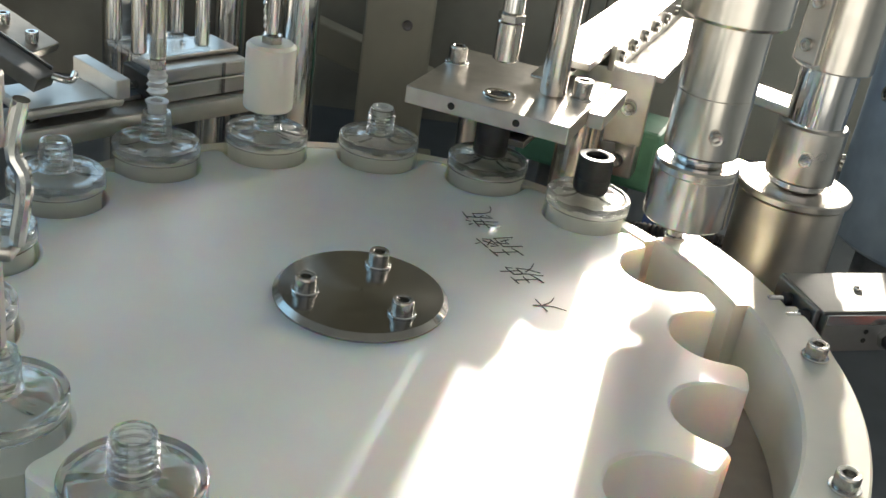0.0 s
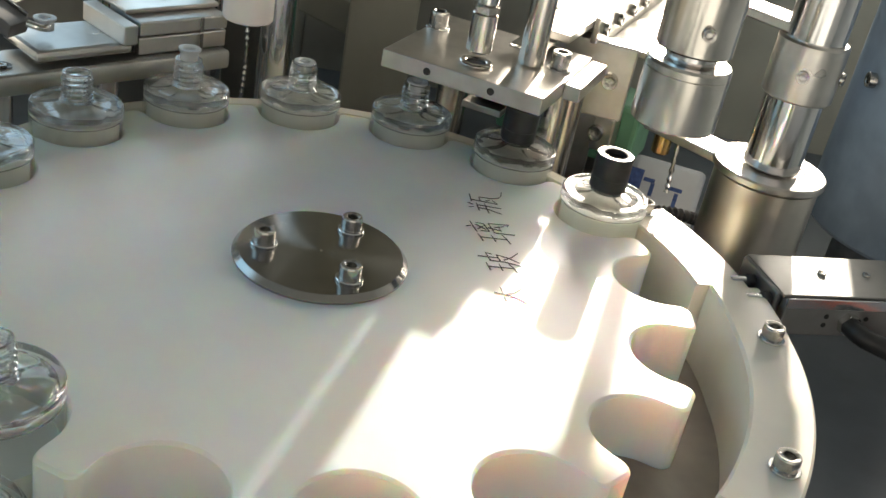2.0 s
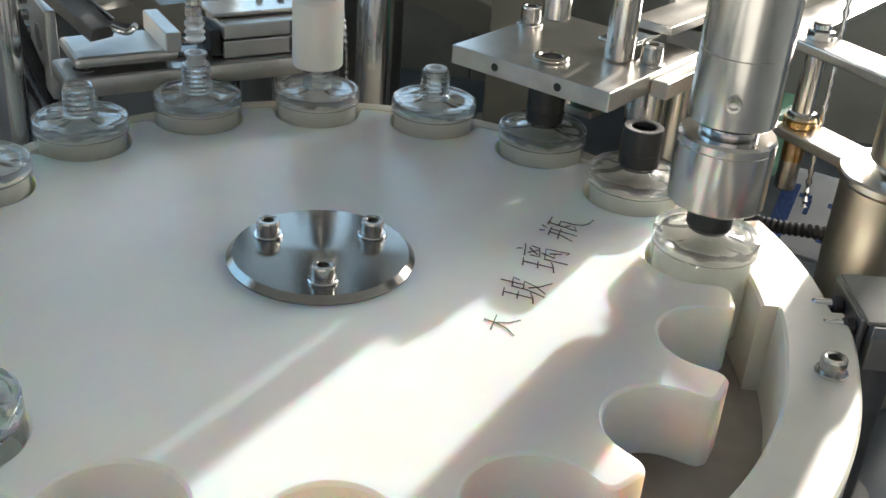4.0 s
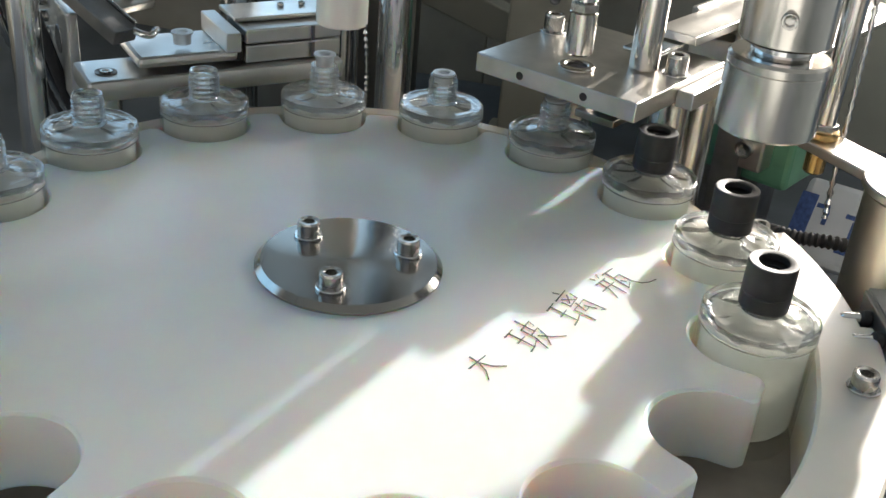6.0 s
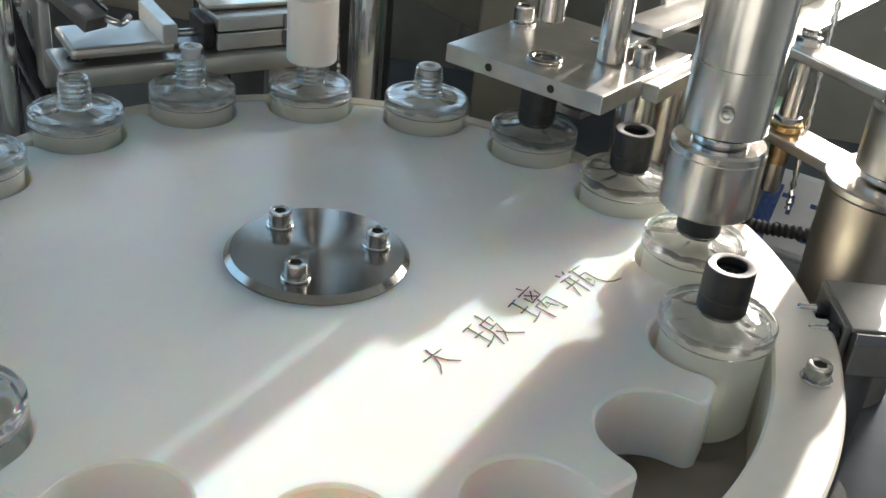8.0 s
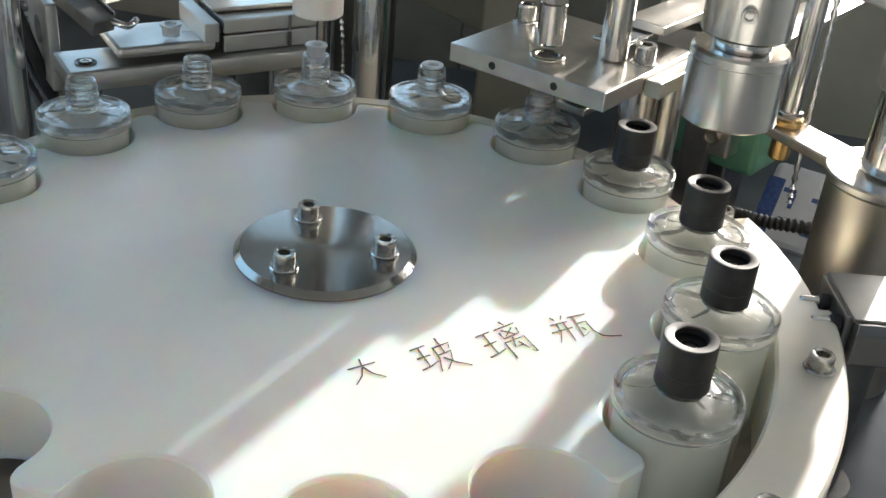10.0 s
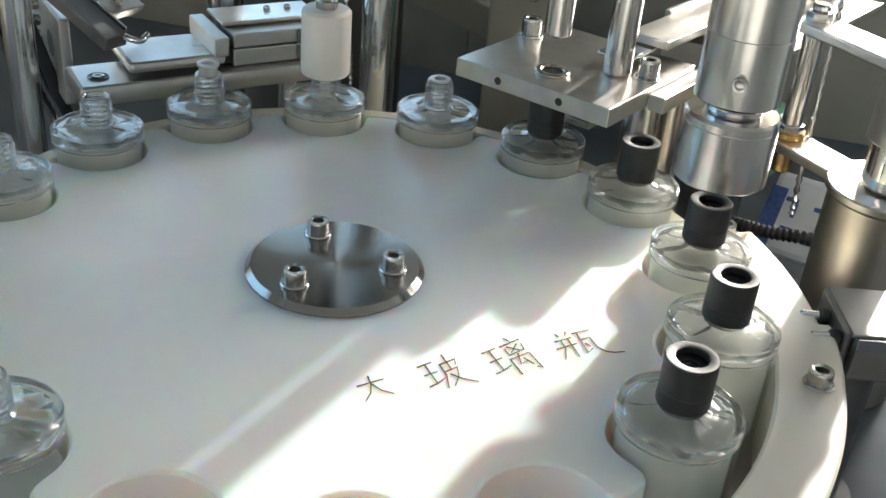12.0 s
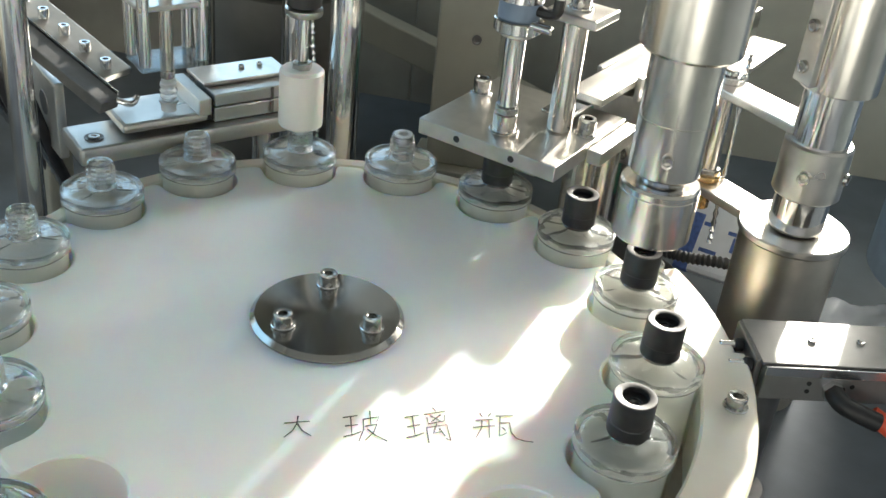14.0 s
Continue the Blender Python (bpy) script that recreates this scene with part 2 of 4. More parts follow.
def pipe(points, r, n=10, ribs=0.0, step=None):
    """A round hose along a path; ribs: corrugation depth."""
    pts = [Vector(p) for p in points]
    fine = []
    for i in range(len(pts) - 1):
        p0, p1, p2, p3 = pts[max(i - 1, 0)], pts[i], pts[i + 1], pts[min(i + 2, len(pts) - 1)]
        m = max(4, int((p2 - p1).length / (step or 0.04)))
        for k in range(m):
            t = k / m
            fine.append(0.5 * ((2 * p1) + (p2 - p0) * t + (2 * p0 - 5 * p1 + 4 * p2 - p3) * t * t + (3 * p1 - p0 - 3 * p2 + p3) * t ** 3))
    fine.append(pts[-1])
    bm = bmesh.new()
    rings = []
    for i, p in enumerate(fine):
        d = (fine[min(i + 1, len(fine) - 1)] - fine[max(i - 1, 0)]).normalized()
        s = d.orthogonal().normalized() if not rings else (side - d * side.dot(d)).normalized()
        side = s
        up = d.cross(s)
        rr = r - (ribs if i % 2 else 0)
        rings.append([bm.verts.new(p + rr * (math.cos(a) * s + math.sin(a) * up)) for a in [2 * math.pi * k / n for k in range(n)]])
    for a, b in zip(rings, rings[1:]):
        for k in range(n):
            bm.faces.new([a[k], a[(k + 1) % n], b[(k + 1) % n], b[k]])
    bm.faces.new(rings[0][::-1])
    bm.faces.new(rings[-1])
    return bm


def mesh_of(name, bm, mat, smooth=True, angle=35):
    bmesh.ops.scale(bm, vec=(U, U, U), verts=bm.verts)
    bmesh.ops.recalc_face_normals(bm, faces=bm.faces)
    if smooth:
        for f in bm.faces:
            f.smooth = True
        lim = radians(angle)
        for e in bm.edges:
            if len(e.link_faces) == 2:
                turn = e.calc_face_angle(0)
                a, b = sorted(f.calc_area() for f in e.link_faces)
                if turn > lim or (turn > 0.2 and b > 5 * a):
                    e.smooth = False
    me = bpy.data.meshes.new(name)
    bm.to_mesh(me)
    bm.free()
    me.materials.append(mat)
    return me


def part(name, bm, mat, parent=None, label="", at=None):
    ob = new(name, mesh_of(name, bm, mat))
    if parent is not None:
        ob.parent = parent
    if at is not None:
        ob.matrix_basis = at
    if label:
        ob["label"] = label
    return ob


def place(x, y, z=0.0, rz=0.0):
    return pose(x * U, y * U, Z0 + z * U, 0, 0, rz)


def local(x, y, z=0.0, rx=0, ry=0, rz=0):
    return pose(x * U, y * U, z * U, rx, ry, rz)


def thing(name, label, category, m, group="", kind=""):
    ob = new(name)
    ob.matrix_basis = m
    return tagged(ob, label, category, group, kind)


PITCH = 22.5


def bearing(k):
    return 90.0 - (k - 4) * PITCH


def station(k, r=1.0):
    a = radians(bearing(k))
    return r * math.cos(a), r * math.sin(a)


def hex_outline(r, n=6, turn=0.0):
    return [(r * math.cos(radians(turn + 360 / n * i)), r * math.sin(radians(turn + 360 / n * i))) for i in range(n)]


def screw_head(r=0.0294, h=0.036):
    """A socket head with a hexagonal recess and a knurled rim."""
    bm = bmesh.new()
    n = 36
    prof = [(r * 0.93, 0.0), (r, h * 0.08), (r, h * 0.85), (r * 0.92, h), (r * 0.62, h), (r * 0.52, h * 0.94), (r * 0.52, h * 0.45), (0, h * 0.40)]
    cols = []
    for i in range(n):
        a = 2 * math.pi * i / n
        col = []
        for k, (q, z) in enumerate(prof):
            if k in (1, 2):
                q *= 0.965 if i % 2 else 1.0
            if k in (5, 6):
                w = (a + math.pi / 6) % (math.pi / 3) - math.pi / 6
                q = q * 0.95 / math.cos(w)
            col.append(bm.verts.new((q * math.cos(a), q * math.sin(a), z)))
        cols.append(col)
    for i in range(n):
        c, d = cols[i], cols[(i + 1) % n]
        for k in range(len(prof) - 1):
            bm.faces.new([c[k], d[k], d[k + 1], c[k + 1]])
    bmesh.ops.remove_doubles(bm, verts=bm.verts, dist=1e-6)
    return bm


def screw(parent, x, y, z, r=0.0294, h=0.036, washer=True, name="screw"):
    s = part(name, screw_head(r, h), SCREW, parent, "", local(x, y, z + (0.008 if washer else 0)))
    if washer:
        part("washer", tube(r * 0.5, r * 1.28, -0.008, 0.0, 28, 0.002), CHROME, s)
    return s


# ---- the room ----
def slab(name, x0, x1, y0, y1, z0, z1, mat, label):
    bm = block(x0 / U, x1 / U, y0 / U, y1 / U, z0 / U, z1 / U, 0)
    return tagged(part(name, bm, mat), label, name.split("_")[0], "", "structure")


# Unseen plain shell; the gaps in its walls are added to let light in.
slab("floor", -3.2, 3.2, -3.2, 4.2, -0.1, 0.0, FLOOR, "grey-green painted workshop floor")
slab("ceiling", -3.2, 3.2, -3.2, 4.2, 3.4, 3.5, WALL, "plain pale workshop ceiling")
for nm, z0, z1 in (("wall_south", 0.0, 1.2), ("wall_south_top", 3.1, 3.4)):
    slab(nm, -3.2, 3.2, -3.3, -3.2, z0, z1, WALL, "unseen pale workshop wall with a wide opening for light")
slab("wall_east", 3.2, 3.3, -3.2, 4.2, 0.0, 3.4, WALL, "plain pale workshop wall")
for nm, z0, z1 in (("wall_west", 0.0, 1.1), ("wall_west_top", 2.9, 3.4)):
    slab(nm, -3.3, -3.2, -3.2, 4.2, z0, z1, WALL, "unseen pale workshop wall with a long opening for light")
for nm, z0, z1 in (("wall_north", 0.0, 1.1), ("wall_north_top", 3.2, 3.4)):
    slab(nm, -3.2, 3.2, 4.2, 4.3, z0, z1, WALL, "unseen pale workshop wall with a wide opening for light")

# ---- the machine's deck and back panels ----
DECK_Z = -0.62
deck = tagged(part("machine_deck", block(-3.4, 3.6, -3.0, 3.2, DECK_Z - 0.15, DECK_Z, 0.02), DECK, None, "", place(0, 0)), "dull steel machine deck under the turntable", "machine deck", "", "structure")
tagged(part("machine_cabinet", block(-3.3, 3.5, -2.9, 3.1, -Z0 / U, DECK_Z - 0.151, 0.02), PANEL, None, "", place(0, 0)), "dark machine cabinet standing on the floor", "cabinet", "", "structure")
tagged(part("back_panel", block(-3.4, -0.402, 3.2, 3.3, DECK_Z - 0.1, 0.6, 0.01), PANEL, None, "", place(0, 0)), "dark brown enclosure panel behind the stations", "panel", "", "structure")
# Back panel carried up out of view; its right edge cuts the sun band.
tagged(part("sun_block_panel", block(-0.40, 1.04, 3.2, 3.3, DECK_Z - 0.1, 2.7, 0.01), PANEL, None, "", place(0, 0)), "dark back panel, made tall to keep the sun off the disc", "door", "", "structure")
# Added above the view to hold light off the rear stations from above.
tagged(part("overhead_shade_plate", block(-1.9, 1.35, 0.15, 2.3, 1.62, 1.72, 0.01), PANEL, None, "", place(0, 0)), "unseen dark plate added overhead to shade the stations", "mounting plate", "", "structure")
# Added strip, placed by where its shadow edge falls on the disc.
tagged(part("sun_block_strip", block(1.042, 1.129, 3.2, 3.3, DECK_Z - 0.1, 1.70, 0.01), PANEL, None, "", place(0, 0)), "dark strip added beside the tall panel to narrow the sunlight", "post", "", "structure")
tagged(part("low_back_panel", block(1.131, 3.6, 3.2, 3.3, DECK_Z - 0.1, 0.5, 0.01), OLIVE, None, "", place(0, 0)), "low olive enclosure panel behind the pillar", "panel", "", "structure")
tagged(part("side_panel", block(-3.5, -3.4, -1.0, 3.3, DECK_Z - 0.1, 0.6, 0.01), PANEL, None, "", place(0, 0)), "dark enclosure panel beside the feeder", "panel", "", "structure")

# ---- turntable ----
def disc_mesh(outer=1.045, pr=0.1418, count=16, thick=0.19):
    """The pocketed disc, in rings from the middle outwards, over the rounded rim and down its wall."""
    rim = []
    reach = math.degrees(math.asin(pr))
    for k in range(count):
        a = 360 / count * k
        half = []
        for i in range(15):
            f = radians(180 - (180 - 97) * i / 14)
            x, y = 1.0 + pr * math.cos(f), pr * math.sin(f)
            half.append((math.hypot(x, y), math.degrees(math.atan2(y, x))))
        r0 = half[-1][0]
        half += [(r0 + (outer - 0.022 - r0) * 0.6, reach + 0.02), (outer - 0.022, reach + 0.06), (outer - 0.012, reach + 0.25), (outer - 0.004, reach + 0.7), (outer, reach + 1.25)]
        for r, th in [(r, -th) for r, th in half[:0:-1]] + half:
            rim.append((r, radians(a + th)))
    n = len(rim)
    bm = bmesh.new()
    rings = []
    for q in (0.25, 0.6, 0.8):
        rings.append([bm.verts.new((q * math.cos(a), q * math.sin(a), 0.0)) for r, a in rim])
    for inset, z in ((0.010, 0.0), (0.005, -0.0015), (0.0, -0.007), (0.0, -thick + 0.006), (0.006, -thick)):
        rings.append([bm.verts.new(((r - inset) * math.cos(a), (r - inset) * math.sin(a), z)) for r, a in rim])
    for q in (0.8, 0.2):
        rings.append([bm.verts.new((q * math.cos(a), q * math.sin(a), -thick)) for r, a in rim])
    for c, d in zip(rings, rings[1:]):
        for k in range(n):
            bm.faces.new([c[k], d[k], d[(k + 1) % n], c[(k + 1) % n]])
    mid = bm.verts.new((0, 0, 0))
    for k in range(n):
        bm.faces.new([mid, rings[0][k], rings[0][(k + 1) % n]])
    return bm


turntable = thing("turntable", "white plastic indexing turntable with sixteen round pockets", "turntable", place(0, 0, 0, 90))
part("disc", disc_mesh(), POM, turntable, "white plastic disc with bottle pockets")
hub = part("hub_plate", lathe([(0, 0.0), (0.238, 0.0), (0.238, 0.006), (0.223, 0.021), (0.004, 0.021), (0, 0.0185)], 96), TURNED, turntable, "turned steel hub plate with radial sheen")
part("shaft", rod(0.12, DECK_Z, -0.19, 32), STEEL, turntable)
TH = 15.8 + 90 + 90
for i in range(3):
    a = radians(TH - 120 * i - 90)
    screw(turntable, 0.1545 * math.cos(a), 0.1545 * math.sin(a), 0.021, 0.0294, 0.038)

# marker characters, stroke by stroke, each in a square of ten
STROKES = {
    "da": "1,6.6 4,6.9 9,7.4|5.4,9.6 5,6.5 3.6,3.4 1,0.8|5.2,6.4 6.6,3.6 9.4,1.4",
    "bo": "0,8.2 3.8,8.8|0.2,5.2 3.6,5.6|-.4,1.6 2,2.2 4.2,3.2|2,8.6 1.8,2.2|5.2,7.6 5,4 3.4,0|5,7.4 7,7.8 9.4,8.2 8.7,6.6|7.2,10.4 7,5.2|5.4,5 8.6,5.6 7.4,2.8 5,0.2|6,4 7.8,1.8 10.6,-.2",
    "li": "0,7.6 3.6,8.3|0.2,4.6 3.4,5.2|-.4,1.2 2,1.8 4,2.6|1.9,8 1.7,1.8|7.2,10.6 7.8,9.4|4.8,8.4 7,8.8 10.2,9.4|6.2,8 8.4,6.2|8.8,8.2 6.2,6|5.4,7.4 5.4,5.4 9.4,6.2 9.8,8|4.6,-.6 4.8,4.2 9.8,5 9.9,0 8.9,.6|7.4,5.4 6.2,2.4 8.4,2.8|7.8,3.8 8.8,1.4",
    "ping": "1.4,9.8 2,8.6|4.4,10.2 3.6,8.8|0.2,7 4.8,7.8|-.6,4.2 2,4.8 5.2,5.4|1.9,7.4 1.6,4 0,0.4|3.7,7.6 3.6,0.6|5.6,9.2 8,9.5 10.4,9.8|6.8,9.2 6.2,1.6 8.2,3|6.8,6.6 9.2,7 9.4,3.2 10.6,1.2 12.5,0.4 15,0.2|7.2,5 8,3.8",
}


def ink_stroke(stroke, width, height, line=0.0042):
    """One pass of the marker: a bent ribbon, fuller at its start and thin where it lifts."""
    pts = [Vector(((float(a.split(",")[0]) / 10 - 0.5) * width, (float(a.split(",")[1]) / 10 - 0.5) * height)) for a in stroke.split()]
    bm = bmesh.new()
    low, high = [], []
    for i, p in enumerate(pts):
        d = (pts[min(i + 1, len(pts) - 1)] - pts[max(i - 1, 0)]).normalized()
        side = Vector((-d.y, d.x)) * line / 2 * (1.0 - 0.45 * i / (len(pts) - 1))
        low.append([bm.verts.new((*c, 0.0008)) for c in (p - side, p + side)])
        high.append([bm.verts.new((*c, 0.0020)) for c in (p - side, p + side)])
    for i in range(len(pts) - 1):
        bm.faces.new([high[i][0], high[i + 1][0], high[i + 1][1], high[i][1]])
        bm.faces.new([low[i][0], low[i][1], low[i + 1][1], low[i + 1][0]])
        for k in (0, 1):
            bm.faces.new([low[i][k], low[i + 1][k], high[i + 1][k], high[i][k]])
    bm.faces.new([low[0][0], high[0][0], high[0][1], low[0][1]])
    bm.faces.new([low[-1][0], low[-1][1], high[-1][1], high[-1][0]])
    return bm


# the writing lies on the disc as it stands in the third dwell; turned back to the first
for nm, cx, cy, w, h, turn in (("da", 0.260, -0.455, 0.085, 0.098, 40), ("bo", 0.395, -0.338, 0.105, 0.118, 42), ("li", 0.525, -0.222, 0.115, 0.130, 42), ("ping", 0.672, -0.108, 0.105, 0.110, 34)):
    back = Matrix.Rotation(radians(3 * PITCH - 90), 4, "Z")
    for stroke in STROKES[nm].split("|"):
        part("ink_stroke", ink_stroke(stroke, w, h), INK, turntable, "", back @ local(cx, cy, 0, 0, 0, turn))

# ---- fixed guides and base plate ----
base_plate = tagged(part("base_plate", lathe([(0.14, -0.30), (1.32, -0.30), (1.33, -0.295), (1.33, -0.27), (1.325, -0.265), (0.14, -0.265)], 96), BASE, None, "", place(0, 0)), "taupe slide plate under the bottles", "slide plate", "", "structure")
for i in range(6):
    a = radians(60 * i + 20)
    tagged(part("support_post", rod(0.05, DECK_Z, -0.30, 20), STEEL, None, "", place(1.22 * math.cos(a), 1.22 * math.sin(a))), "round steel post under the slide plate", "post", "support posts")


def guide(name, a0, a1, r0, r1, z0, z1, n, label, widen=(0.0, 0.0)):
    """An arc of guide rail; widen: what the inner and outer radius gain towards its first end."""
    b = 0.008
    prof = [(r0, z0), (r1, z0), (r1, z1 - b), (r1 - b, z1), (r0 + b, z1), (r0, z1 - b), (r0, z0)]
    g = thing(name, label, "guide rail", place(0, 0))
    bm = lathe(prof, n, None, (0, 0, 0), a0, a1)
    for v in bm.verts:
        r, a = math.hypot(v.co.x, v.co.y), math.degrees(math.atan2(v.co.y, v.co.x))
        f = max(0.0, min(1.0, (a1 - 12 - a) / (a1 - 12 - a0))) if any(widen) else 0.0
        k = 1 + f * (widen[0] + (widen[1] - widen[0]) * (r - r0) / (r1 - r0)) / r
        v.co.x, v.co.y = v.co.x * k, v.co.y * k
    part("rail", bm, POM_FIXED, g)
    return g


g1 = guide("guide_rail", -38, 10.3, 1.152, 1.318, -0.262, 0.0, 40, "thick ivory plastic guide arc around the pockets", (0.050, 0.045))
for a, q in ((-2.4, 1.252), (-28.9, 1.291)):
    screw(g1, q * math.cos(radians(a)), q * math.sin(radians(a)), 0.0, 0.030, 0.036)
g2 = guide("guide_rail", 10.6, 33, 1.112, 1.290, -0.262, -0.004, 24, "ivory plastic guide segment butting a longer arc")
screw(g2, *station(6.55, 1.19), -0.004, 0.028, 0.034)
guide("guide_rail", 33.3, 214, 1.07, 1.135, -0.262, -0.012, 90, "ivory plastic guide arc behind the bottles")


# ---- bottles, stoppers and caps ----
def neck_profile():
    out = [(0.033, 0.0925), (0.052, 0.0925), (0.0465, 0.099)]
    for i in range(4):
        z = 0.104 + i * 0.0165
        out += [(0.0425, z), (0.0485, z + 0.005), (0.0485, z + 0.008), (0.0425, z + 0.012)]
    return out + [(0.042, 0.171), (0.0445, 0.175), (0.043, 0.182), (0.035, 0.183), (0.033, 0.180), (0.033, 0.0925)]


def shoulder_profile():
    """The clear glass of the shoulder and upper wall, over the liquid: a crisp rim, a shallow dish and a rise to the neck."""
    return [(0.1285, 0.046), (0.140, 0.046), (0.140, 0.0770), (0.1388, 0.0818), (0.136, 0.0842), (0.131, 0.0849), (0.124, 0.0836), (0.112, 0.0815), (0.095, 0.0822), (0.075, 0.0850), (0.062, 0.0880), (0.054, 0.0922), (0.033, 0.0922), (0.040, 0.0760), (0.060, 0.0675), (0.096, 0.0645), (0.113, 0.0640), (0.122, 0.0610), (0.127, 0.0555), (0.1285, 0.046)]


def moulded(bm):
    """Uneven inner face and faintly uneven top, as pressed glass has."""
    for v in bm.verts:
        r, q = math.hypot(v.co.x, v.co.y), v.co * 22
        inside = v.co.z < 0.077 and 0.038 < r < 0.1235
        v.co.z += (0.0065 if inside else 0.0012) * noise.noise(Vector((q.x, q.y, 2.0 if inside else 7.0))) + (0.0046 * noise.noise(Vector((q.x * 2.1, q.y * 2.1, 5.0))) if inside else 0.0)
    return bm


def wall_profile():
    """The straight glass wall and the thick base."""
    return [(0, -0.255), (0.112, -0.262), (0.131, -0.256), (0.140, -0.238), (0.140, 0.0455), (0.1335, 0.0455), (0.1335, -0.195), (0.115, -0.215), (0, -0.222)]


LABELS = {
    "full": "round clear perfume bottle, filled, in a turntable pocket",
    "filling": "round clear perfume bottle filled at the needle station",
    "empty": "round clear perfume bottle with threaded neck, still empty",
}


def build_bottle(state):
    b = thing("glass_bottle", LABELS[state], "bottle", place(0, 0), "perfume bottles")
    part("wall", lathe(wall_profile(), 72), GLASS, b)
    part("shoulder", moulded(lathe(shoulder_profile(), 96)), SHOULDER_GLASS, b, "clear glass shoulder with a rounded rim")
    part("neck", lathe(neck_profile(), 40), NECK_GLASS, b, "threaded glass neck")
    if state != "empty":
        low = -0.220 if state == "full" else -0.095
        part("liquid", lathe([(0, low), (0.112, low + 0.007), (0.1275, low + 0.027), (0.1275, 0.0485), (0.125, 0.0460), (0, 0.0455)], 72), LIQUID, b, "pale milky-looking perfume")
    return b


def build_plug():
    p = thing("neck_stopper", "small milky plastic stopper in a bottle neck", "stopper", place(0, 0), "neck stoppers")
    part("flange", lathe([(0.018, 0.184), (0.036, 0.184), (0.037, 0.187), (0.036, 0.191), (0.022, 0.192), (0.018, 0.189), (0.018, 0.184)], 24), PLUG, p)
    part("stem", lathe([(0.018, 0.150), (0.0285, 0.150), (0.030, 0.184), (0.018, 0.184), (0.018, 0.150)], 24), PLUG, p)
    return p


def build_cap():
    c = thing("pump_collar", "matt black ring cap with an open top on a bottle neck", "cap", place(0, 0), "black caps")
    part("sleeve", lathe([(0.0495, 0.104), (0.058, 0.104), (0.0592, 0.107), (0.0588, 0.141), (0.0576, 0.143), (0.0588, 0.145), (0.0585, 0.216), (0.0565, 0.220), (0.040, 0.220), (0.036, 0.218), (0.035, 0.205), (0.0495, 0.202), (0.0495, 0.104)], 40), BLACK, c)
    part("seat", tube(0.016, 0.0490, 0.1955, 0.2012, 24, 0.001), BLACK, c, "dark inner seat of the cap")
    return c


STARTS = (1.6, 5.28, 8.96, 12.63)
SWING = ((0.0, 0.0), (0.2, 0.2), (0.4, 0.52), (0.65, 0.82), (0.9, 0.955), (1.1, 1.0))


def phase(t):
    total = 0.0
    for s in STARTS:
        for (a, f), (b, g) in zip(SWING, SWING[1:]):
            if s + a <= t < s + b:
                return total + f + (g - f) * (t - s - a) / (b - a)
        if t >= s + SWING[-1][0]:
            total += 1.0
    return total


TURN_TIMES = sorted({0.0, 14.0, 13.55, 13.65, *(round(s + a, 3) for s in STARTS for a, f in SWING)})
ANIMATED, RISING = [], []


def ramped(t, rows):
    """Value at t on a polyline of (seconds, value)."""
    if t <= rows[0][0]:
        return rows[0][1]
    for (a, f), (b, g) in zip(rows, rows[1:]):
        if t <= b:
            return f + (g - f) * (t - a) / (b - a)
    return rows[-1][1]


GATE = -3


def leaving(t):
    """How far the first bottle has been drawn out of its pocket."""
    return ramped(t, [(13.55, 0.0), (13.65, 0.03), (14.0, 0.46)])


def seat(k):
    """The radius at which a bottle rides: out against the guide rail once past the capping head."""
    return 1.0 + 0.008 * max(0.0, min(1.0, k - 6.0))


full, filling, empty = [build_bottle(k) for k in ("full", "filling", "empty")]
cap0, plug0 = build_cap(), build_plug()
first_full, first_filling, first_empty, first_cap, first_plug = [True], [True], [True], [True], [True]


def again(proto, flag):
    if flag[0]:
        flag[0] = False
        return proto
    return copy_thing(proto, place(0, 0))


def dwell_start(n):
    """When the n-th dwell begins; the first one began before the clip."""
    return (-2.08 + 1.1) if n == 0 else STARTS[n - 1] + 1.1


for j in range(17):
    ob = again(full, first_full) if j < 8 else again(filling, first_filling) if j < 13 else again(empty, first_empty)
    enter = j - 9            # dwell in which it is pushed into the gate pocket
    spin = random.uniform(0, 360)
    wob = random.uniform(-0.001, 0.0015)

    def bottle_pose(t, j=j, enter=enter, spin=spin, wob=wob):
        n = phase(t)
        if enter <= 0 or (enter <= 4 and t >= dwell_start(enter) + 0.75):
            k = 6 - j + n
            x, y = station(k, seat(k) + wob + (leaving(t) if j == 0 else 0.0))
            return place(x, y, 0, spin + bearing(k))
        moved = sum(ramped(t, [(dwell_start(i) + 0.05, 0.0), (dwell_start(i) + 0.75, 1.0)]) for i in range(1, 5))
        x, y = station(GATE, 1.0 + 0.31 * (enter - moved))
        return place(x, y, 0, spin + bearing(GATE))

    if 8 <= j < 13:          # filled under the needle, one station after the gate
        begin = dwell_start(j - 8) + 0.5
        RISING.append(([c for c in ob.children if c.name.startswith("liquid")][0], begin, begin + 1.7))

    keys = set(TURN_TIMES)
    if enter > 0:
        keys |= {round(dwell_start(i) + a, 3) for i in range(1, 5) for a in (0.05, 0.4, 0.75)}
    ANIMATED.append((ob, sorted(k for k in keys if k <= 14.0), bottle_pose))

# stoppers are set at station 2, caps at station 5
PICK = 1.27
PROUD = 0.028     # how far a stopper stands out of the neck until it is pressed home
M2 = place(0, 0, 0, bearing(2) - 90)     # local y runs outwards from the axis, x along the tangent
TRACK = Matrix.Translation((-0.13, 1.35, 0.20)) @ Euler((radians(20), 0, radians(25))).to_matrix().to_4x4()


